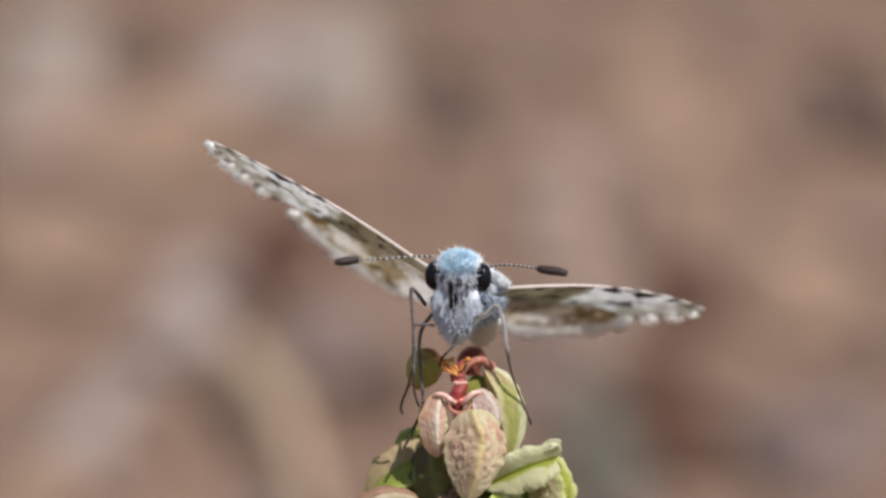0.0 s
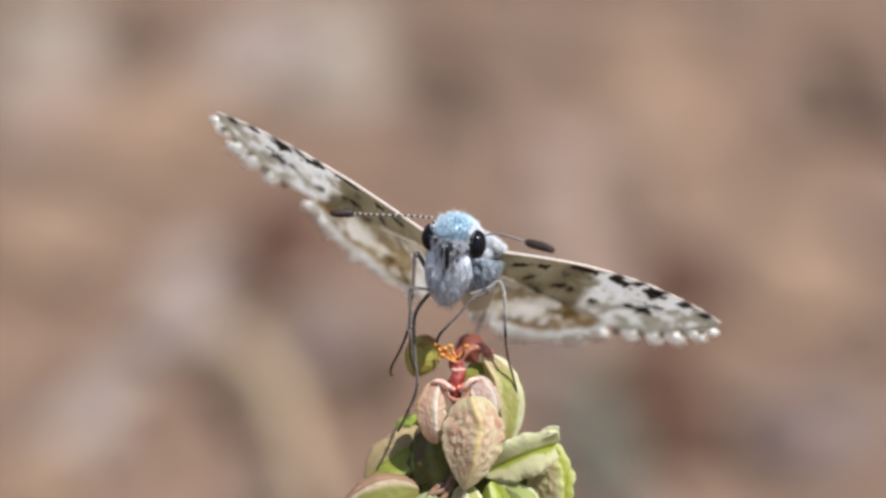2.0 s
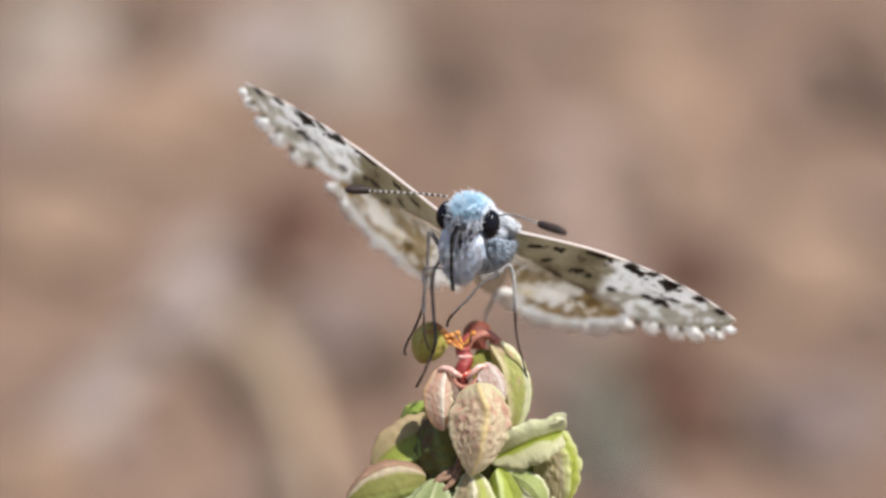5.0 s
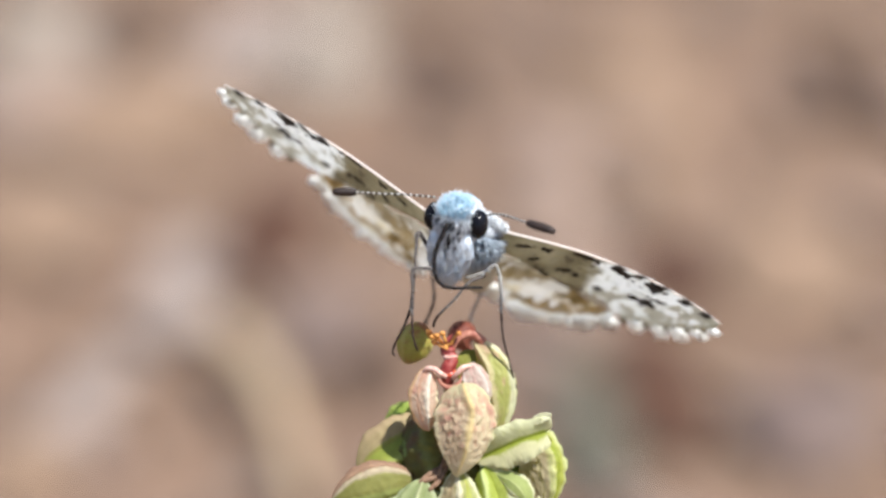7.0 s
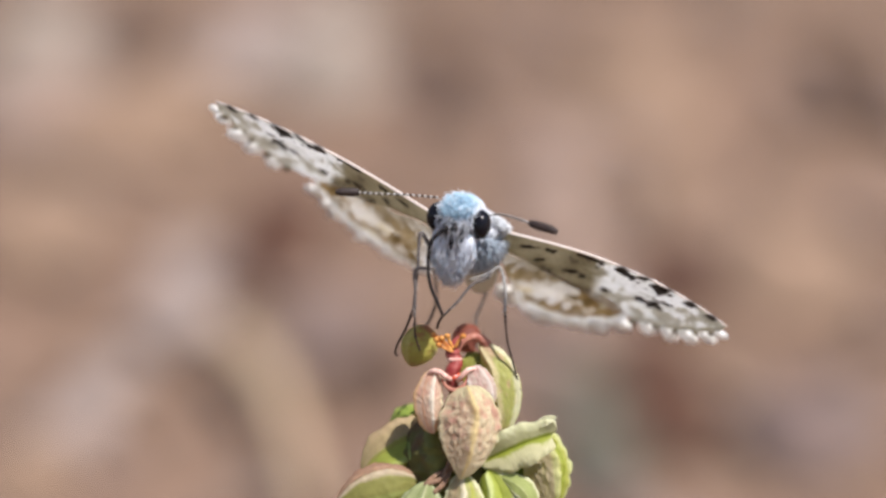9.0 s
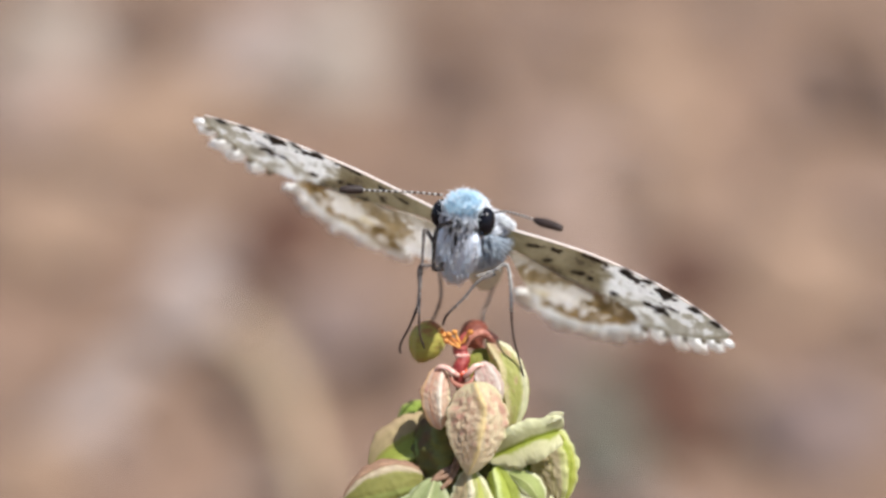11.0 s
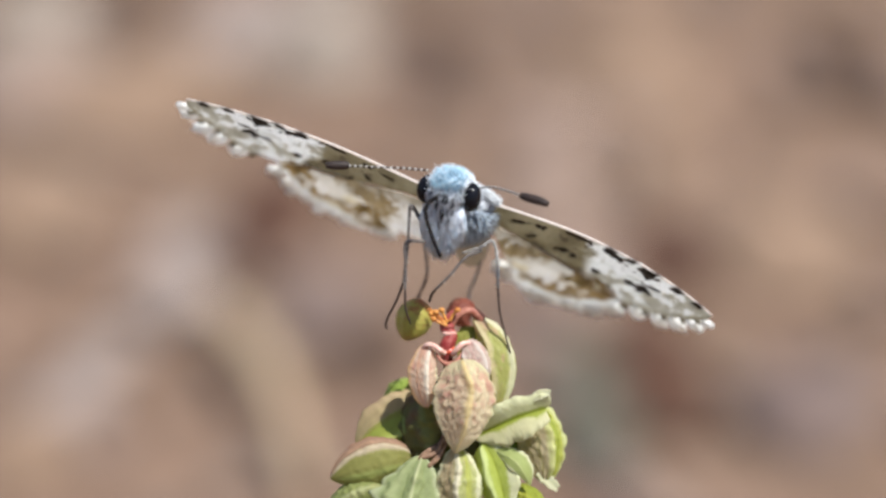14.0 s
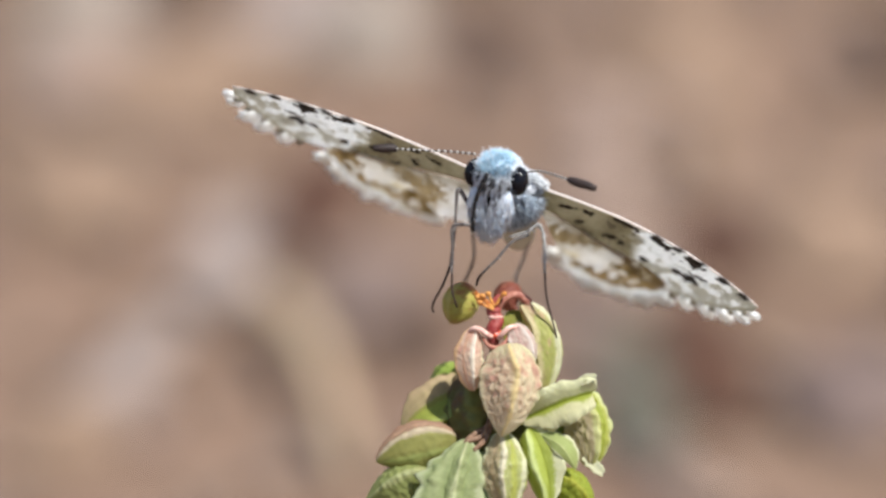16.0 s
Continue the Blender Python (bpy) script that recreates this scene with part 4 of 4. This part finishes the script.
def leg(root, points, radii, material, label, bristles=0, foot_from=None):
    line = smooth_line(points, 6)
    rr = 1.15 * np.interp(np.linspace(0, 1, len(line)), np.linspace(0, 1, len(radii)), radii)
    cut = foot_from * 6 if foot_from else len(line) - 1
    s = Shape()
    s.add(*tube(line[:cut + 1], list(rr[:cut + 1]), 8))
    ob = part("leg", s.mesh("leg"), material, root, label)
    if cut < len(line) - 1:
        t = Shape()
        t.add(*tube(line[cut:], list(rr[cut:]), 8))
        for k in range(cut + 2, len(line), 4):
            t.add(*ball(line[k], (rr[k] * 1.5, rr[k] * 1.5, rr[k] * 1.2), None, 6, 8))
        part("foot", t.mesh("foot"), M_FOOT, ob, "thin dark jointed foot")
    if bristles:
        rng = random.Random(len(points) + bristles)
        h = []
        for _ in range(bristles):
            k = rng.randrange(1, cut)
            w = rng.uniform(0, 6.28)
            h.append((line[k].lerp(line[k + 1], rng.random()), Vector((math.cos(w), math.sin(w), -0.9)), rng.uniform(5, 11), 0.6, tint((0.72, 0.70, 0.66) if material == M_LEGPALE else (0.40, 0.37, 0.34), 0.2)))
        fur("leg_hair", ob, M_FUR, h)
    return ob


def rel(x, z, y=0):
    """From units about the red node to units about the thorax."""
    return (x - PIVOT[0], y, z - PIVOT[1])


def make_legs(root):
    legs = {}
    legs["mid_l"] = leg(root, [rel(-32, 216, -20), rel(-52, 248, -34), rel(-56, 224, -36), rel(-58, 186, -38), rel(-63, 140, -36), rel(-66, 115, -30), rel(-80, 78, -24), rel(-93, 54, -10), rel(-98, 38, 0), rel(-95, 30, 4)],
                        [3.4, 3.4, 2.4, 2.1, 2.4, 2.0, 1.8, 1.7, 1.6], M_LEG, "thin grey-brown leg", 60, 5)
    legs["fore_l"] = leg(root, [rel(-28, 184, -50), rel(-56, 186, -52), rel(-64, 176, -50), rel(-62, 140, -48), rel(-63, 100, -44), rel(-62, 66, -36), rel(-54, 40, -20)],
                         [2.4, 2.4, 2.2, 2.1, 1.9, 1.8, 1.6], M_LEG, "thin grey-brown leg", 30, 4)
    legs["mid_r"] = leg(root, [rel(30, 168, -20), rel(62, 178, -32), rel(84, 190, -36), rel(92, 160, -36), rel(93, 128, -32), rel(93, 108, -30), rel(97, 62, -24), rel(108, 20, -8), rel(120, -26, 0)],
                        [2.0, 2.0, 2.1, 2.7, 2.4, 1.9, 1.7, 1.6, 1.5], M_LEGPALE, "pale hairy leg with a dark foot", 150, 5)
    legs["fore_r"] = leg(root, [rel(64, 172, -30), rel(36, 160, -50), rel(10, 130, -54), rel(-16, 104, -46), rel(-24, 92, -34), rel(-26, 82, -28)],
                         [2.8, 2.4, 2.1, 2.0, 1.9, 1.7], M_LEG, "thin dark reaching foreleg", 20, 3)
    legs["hind_r"] = leg(root, [rel(70, 176, 140), rel(56, 124, 230), rel(44, 96, 245), rel(40, 60, 200)], [3.0, 2.8, 2.2, 1.8], M_LEGPALE, "pale grey hind leg", 30)
    legs["hind_l"] = leg(root, [rel(-30, 180, 40), rel(-66, 130, 30), rel(-66, 60, 20), rel(-62, 4, 10), rel(-78, -40, 4), rel(-96, -76, 2)], [3, 3, 2.6, 2.4, 2.2, 2], M_LEG, "thin dark hind leg", 16, 3)
    return legs


SEG, SEGS = 17.0, 13


def make_tongue(root):
    """The tongue in short rigid lengths."""
    out = []
    for i in range(SEGS):
        r0, r1 = 4.3 - 0.15 * i, 4.3 - 0.15 * (i + 1)
        s = Shape()
        s.add(*tube([(-1.5, 0, 0), (SEG * 0.33, 0, 0), (SEG * 0.66, 0, 0), (SEG + 1.5, 0, 0)], [r0 * 0.9, r0, r1, r1 * 0.9], 8))
        out.append(part("tongue_segment", s.mesh("tongue_segment"), M_DARK, root, "dark thin coiled tongue" if i == 0 else ""))
    return out


def make_butterfly():
    root = empty("butterfly", Matrix.Translation(spot(*PIVOT)) @ VIEW.to_4x4(),
                 "checkered white butterfly, blue furry head, wings spread, on seed pods", "butterfly")
    make_body(root)
    wings = []
    tufts = [tuft_mesh(40, 30, 50 + i, (0.97, 0.96, 0.93)) for i in range(5)]
    dark_gaps = [tuft_mesh(16, 12, 70 + i, (0.33, 0.30, 0.23), 12) for i in range(3)]
    pale_gaps = [tuft_mesh(34, 28, 80 + i, (0.92, 0.90, 0.85)) for i in range(3)]
    for hand, seed in ((-1, 3.0), (1, 11.0)):
        me, us, lead, back = wing_mesh("forewing", hand, ((-26.0 if hand < 0 else -34.0,) + FORE_U[1:], FORE_LEAD, FORE_BACK_U, FORE_BACK), fore_colour, 0.0, seed)
        fore = part("forewing", me, M_WING, root, "white forewing underside with black checks")
        line = [(hand * u, l - 1.0, ARCH[hand] * math.sin(math.pi * u / 440) - 0.5) for u, l in zip(us[::5], lead[::5])]
        s = Shape()
        n = len(line)
        s.add(*tube(line, [2.9 - 1.3 * i / n for i in range(n)], 8),
              [c for i in range(n) for c in [mixed((0.86, 0.79, 0.73), BLACK, 0.9 * max(1 - ramp(abs(us[i * 5] - q), 6, 11) for q in FORE_BARS))] * 8])
        part("leading_vein", s.mesh("leading_vein"), M_FRINGE, fore, "cream leading edge with dark checks")
        add_fringe(fore, hand, us, back, (290, 436), 45, 1.25, 0.0, 10, tufts, dark_gaps, 0.03)
        me, us, lead, back = wing_mesh("hindwing", hand, ([HIND_ROOT[hand]] + [u * HIND_SPAN[hand] for u in HIND_U[1:]], HIND_LEAD, [u * HIND_SPAN[hand] for u in HIND_BACK_U], HIND_BACK[hand]), hind_colour, -6.0, seed + 1.7)
        hind = part("hindwing", me, M_WING, root, "cream hindwing underside with an olive-brown band")
        add_fringe(hind, hand, us, back, (20 if hand < 0 else 84, 297 * HIND_SPAN[hand]), 27, 0.82, -6.0, 12, tufts, pale_gaps, 0.22)
        wings.append((hand, fore, hind))
    head = make_head(root)
    return root, head, wings, make_legs(root), make_tongue(root)


butterfly, head, wings, legs, tongue = make_butterfly()


# ---- what moves ----
def wing_pose(hand, lift, sweep, twist):
    """lift and sweep of the leading edge, twist of the wing about it, in degrees."""
    a, p, w = radians(lift), radians(sweep), radians(twist)
    s = Vector((hand * math.cos(p) * math.cos(a), math.sin(p), math.cos(p) * math.sin(a)))
    y = Vector((0, 1, 0))
    c = (y - s * y.dot(s)).normalized()
    x = s * hand
    z = x.cross(c)
    c = c * math.cos(w) - z * math.sin(w)
    z = x.cross(c)
    m = Matrix((x, c, z)).transposed().to_4x4()
    at = Vector((66, 18, 19)) if hand > 0 else Vector((-77, 18, 60))
    return Matrix.Translation(at * UNIT) @ m


def twist_at(t, hand):
    return float(np.interp(t, (0, 0.5, 1.0, 1.5, 3.0, 3.7, 6.0, 8.0, 16), (8, 9.5, 11, 13, 15, 16, 12.5, 12, 13.8) if hand < 0 else (11.5, 16, 19.5, 21, 21, 21, 19, 17, 16)))


def tongue_pose(rows, i):
    """Poses of one length of the tongue, which lies along four points across and up; what is left over points back into the face."""
    out, full = [], []
    for r, q in zip(rows, rows[1:]):
        n = 1 + int(max(abs(u - v) for u, v in zip(r[1:], q[1:])) / 22)
        full += [tuple(u + (v - u) * k / n for u, v in zip(r, q)) for k in range(n)]
    for t, *flat in full + [rows[-1]]:
        line = smooth_line([rel(flat[k], flat[k + 1], -104 + 2 * k) for k in (0, 2, 4, 6)], 12)
        line += [line[-1] + Vector((0, 8, 0)), line[-1] + Vector((0, 400, 0))]
        steps = [0.0]
        for u, v in zip(line, line[1:]):
            steps.append(steps[-1] + (v - u).length)
        ends = [Vector([float(np.interp(s * SEG, steps, [p[c] for p in line])) for c in range(3)]) for s in (i, i + 1)]
        way = (ends[1] - ends[0]).normalized()
        turn = Vector((1, 0, 0)).rotation_difference(way)
        out.append((t, Matrix.Translation(ends[0] * UNIT) @ turn.to_matrix().to_4x4()))
    return out


def motions():
    body = (
        (0, -14, -53), (0.5, -21, -35), (1, -20, -24), (1.5, -17, -16), (2, -18, -13), (2.5, -17, -9),
        (3, -15, -1), (3.5, -11, 3), (3.7, -11, 3), (5.8, -3, -1), (6, -3, 0), (6.5, -3, -1),
        (7, 0, 0), (7.5, -3, 2), (8, -4, 3), (8.5, -4, 3), (9, -4, 4), (9.2, -6, 3),
        (11.3, -11, 2), (11.5, -12, 3), (12, -9, 3), (12.5, -9, 5), (13, -10, 3), (13.5, -11, 5),
        (14, -11, 6), (14.5, -11, 6), (15, -9, 7), (15.5, -9, 6), (16, -11, 6),
    )
    walk(butterfly, [(t, Matrix.Translation(spot(PIVOT[0] + x, PIVOT[1] + z)) @ VIEW.to_4x4()) for t, x, z in body])
    left = (
        (0, 28.5, 0), (0.5, 29.7, 0), (1, 28.8, 0), (1.5, 31.8, 11.3), (2, 28.6, 11.3), (2.5, 27.9, 13.8),
        (3, 27.2, 16.4), (3.5, 29.7, 18.2), (3.7, 31.2, 18.2), (5.8, 32.7, 15.9), (6, 32.4, 13.8), (6.5, 30.9, 13.8),
        (7, 30.7, 12), (7.5, 29, 12), (8, 27.3, 9.9), (8.5, 25.9, 9.9), (9, 26, 10.6), (9.2, 26.2, 9.9),
        (11.3, 20.3, 0), (11.5, 21.2, 0), (12, 20, 0), (12.5, 19.3, 0), (13, 19.5, 0), (13.5, 19.2, 0),
        (14, 18.7, 0), (14.5, 18.1, 0), (15, 17.8, 0), (15.5, 17.4, 0), (16, 17.4, 0),
    )
    right = (
        (0, -7.8, 34.7), (0.5, -11, 27.2), (1, -14.4, 23.4), (1.5, -17.8, 18.4), (2, -18.7, 15.6), (2.5, -20.9, 12.1),
        (3, -23.3, 6.1), (3.5, -24.7, 0), (3.7, -24.6, 0), (5.8, -21.3, 13.4), (6, -21, 12.8), (6.5, -22.7, 12.1),
        (7, -24, 10), (7.5, -24, 7.3), (8, -24.5, 2.4), (8.5, -24.7, 6.1), (9, -24.2, 6.1), (9.2, -23.6, 0),
        (11.3, -26.6, 0), (11.5, -26.6, 4.6), (12, -27.4, 4.6), (12.5, -27.9, 4.6), (13, -27.5, 7.3), (13.5, -28, 7.3),
        (14, -28.3, 2.4), (14.5, -28.6, 0), (15, -29.1, 6.1), (15.5, -29.3, 4.6), (16, -29.7, 0),
    )
    for hand, fore, hind in wings:
        rows = [(t, wing_pose(hand, a + (2.0 if hand < 0 else 2.2), s * 0.78, twist_at(t, hand))) for t, a, s in (left if hand < 0 else right)]
        walk(fore, rows)
        walk(hind, [(t, wing_pose(hand, a + (2.0 if hand < 0 else 2.2), min(s, 15), twist_at(t, hand))) for t, a, s in (left if hand < 0 else right)])
    walk(head, [(t, Matrix.Translation(HEAD_AT * UNIT) @ head_turn(pitch, roll, yaw)) for t, pitch, roll, yaw in (
        (0, 13, 1.5, -7), (0.5, 13, 2, -12), (1.0, 14, 3, -16), (1.5, 14, 4, -19), (3.5, 15, 6, -24), (7.0, 15, 5, -23), (9.0, 15, 5, -23), (11.3, 15, 5, -22), (16.0, 15, 5, -22))])
    # the feet hold on while the body rises
    for name, at in (("mid_l", (-94, 0, -100)), ("mid_r", (68, 0, -130))):
        c, share = Vector(at) * UNIT, 0.0 if name == "mid_l" else 0.6
        walk(legs[name], [(t, Matrix.Translation(Vector((-x, 0, -z)) * share * UNIT + c) @ pose(0, 0, 0, 0, -7 * max(0.0, 1 - t / 2)) @ Matrix.Translation(-c)) for t, x, z in body])
    for name, share in (("fore_r", 0.55), ("hind_r", 0.8)):
        walk(legs[name], [(t, Matrix.Translation(Vector((-x, 0, -z)) * share * UNIT)) for t, x, z in body])
    walk(legs["hind_l"], [(t, Matrix.Translation(Vector((x, y, z)) * UNIT)) for t, x, y, z in (
        (0, 14, 0, 40), (1.5, 12, 0, 14), (3.7, 8, 0, 0), (5.8, 28, 120, 90), (7.0, 36, 180, 122), (16.0, 36, 180, 122))])
    early = (
        (0, 2, 259, 2, 246, 2, 232, 2, 219), (1.5, 2, 257, 2, 246, 2, 236, 2, 224), (2.0, 2, 256, 2, 246, 2, 236, 2, 226), (2.5, 0, 252, -4, 232, -5, 210, -4, 186),
        (3.0, -5, 258, -36, 244, -46, 170, -46, 79), (3.5, -6, 262, -32, 240, -35, 160, -34, 65), (3.7, -6, 262, -32, 240, -35, 160, -34, 65),
        (5.8, -2, 256, -2, 240, -3, 225, -2, 208), (6.0, -2, 256, -2, 240, -3, 225, -2, 208))
    middle = (
        (6.5, -8, 258, -42, 236, -34, 160, -17, 82), (7.0, -2, 262, -24, 205, -12, 156, 55, 152), (7.5, -6, 258, -24, 240, -15, 161, -8, 200), (8.0, -4, 256, -29, 218, -18, 160, 35, 161),
        (8.5, -6, 262, -32, 240, -17, 181, 21, 151), (9.0, -6, 256, -34, 232, -38, 168, -15, 107), (9.2, -6, 256, -34, 232, -38, 168, -15, 107),
        (11.3, -5, 262, -32, 250, -37, 176, -26, 200), (11.5, -5, 262, -32, 250, -37, 176, -28, 205))
    late = (
        (12.0, -5, 256, -27, 234, -9, 176, 21, 156), (12.5, -6, 256, -27, 226, -4, 171, 3, 205), (13.0, -8, 290, -28, 264, -34, 200, -35, 131), (13.5, -1, 281, -25, 248, -27, 178, -6, 145),
        (14.0, -6, 262, -27, 246, -20, 205, -2, 160), (14.5, -2, 272, -8, 235, -14, 200, -19, 162), (15.0, -4, 273, -11, 240, -18, 208, -26, 175), (15.5, -5, 270, -10, 235, -15, 200, -20, 164),
        (16.0, -2, 274, -20, 235, -26, 205, -27, 176))
    for i, ob in enumerate(tongue):
        walk(ob, tongue_pose(early + middle + late, i))


motions()
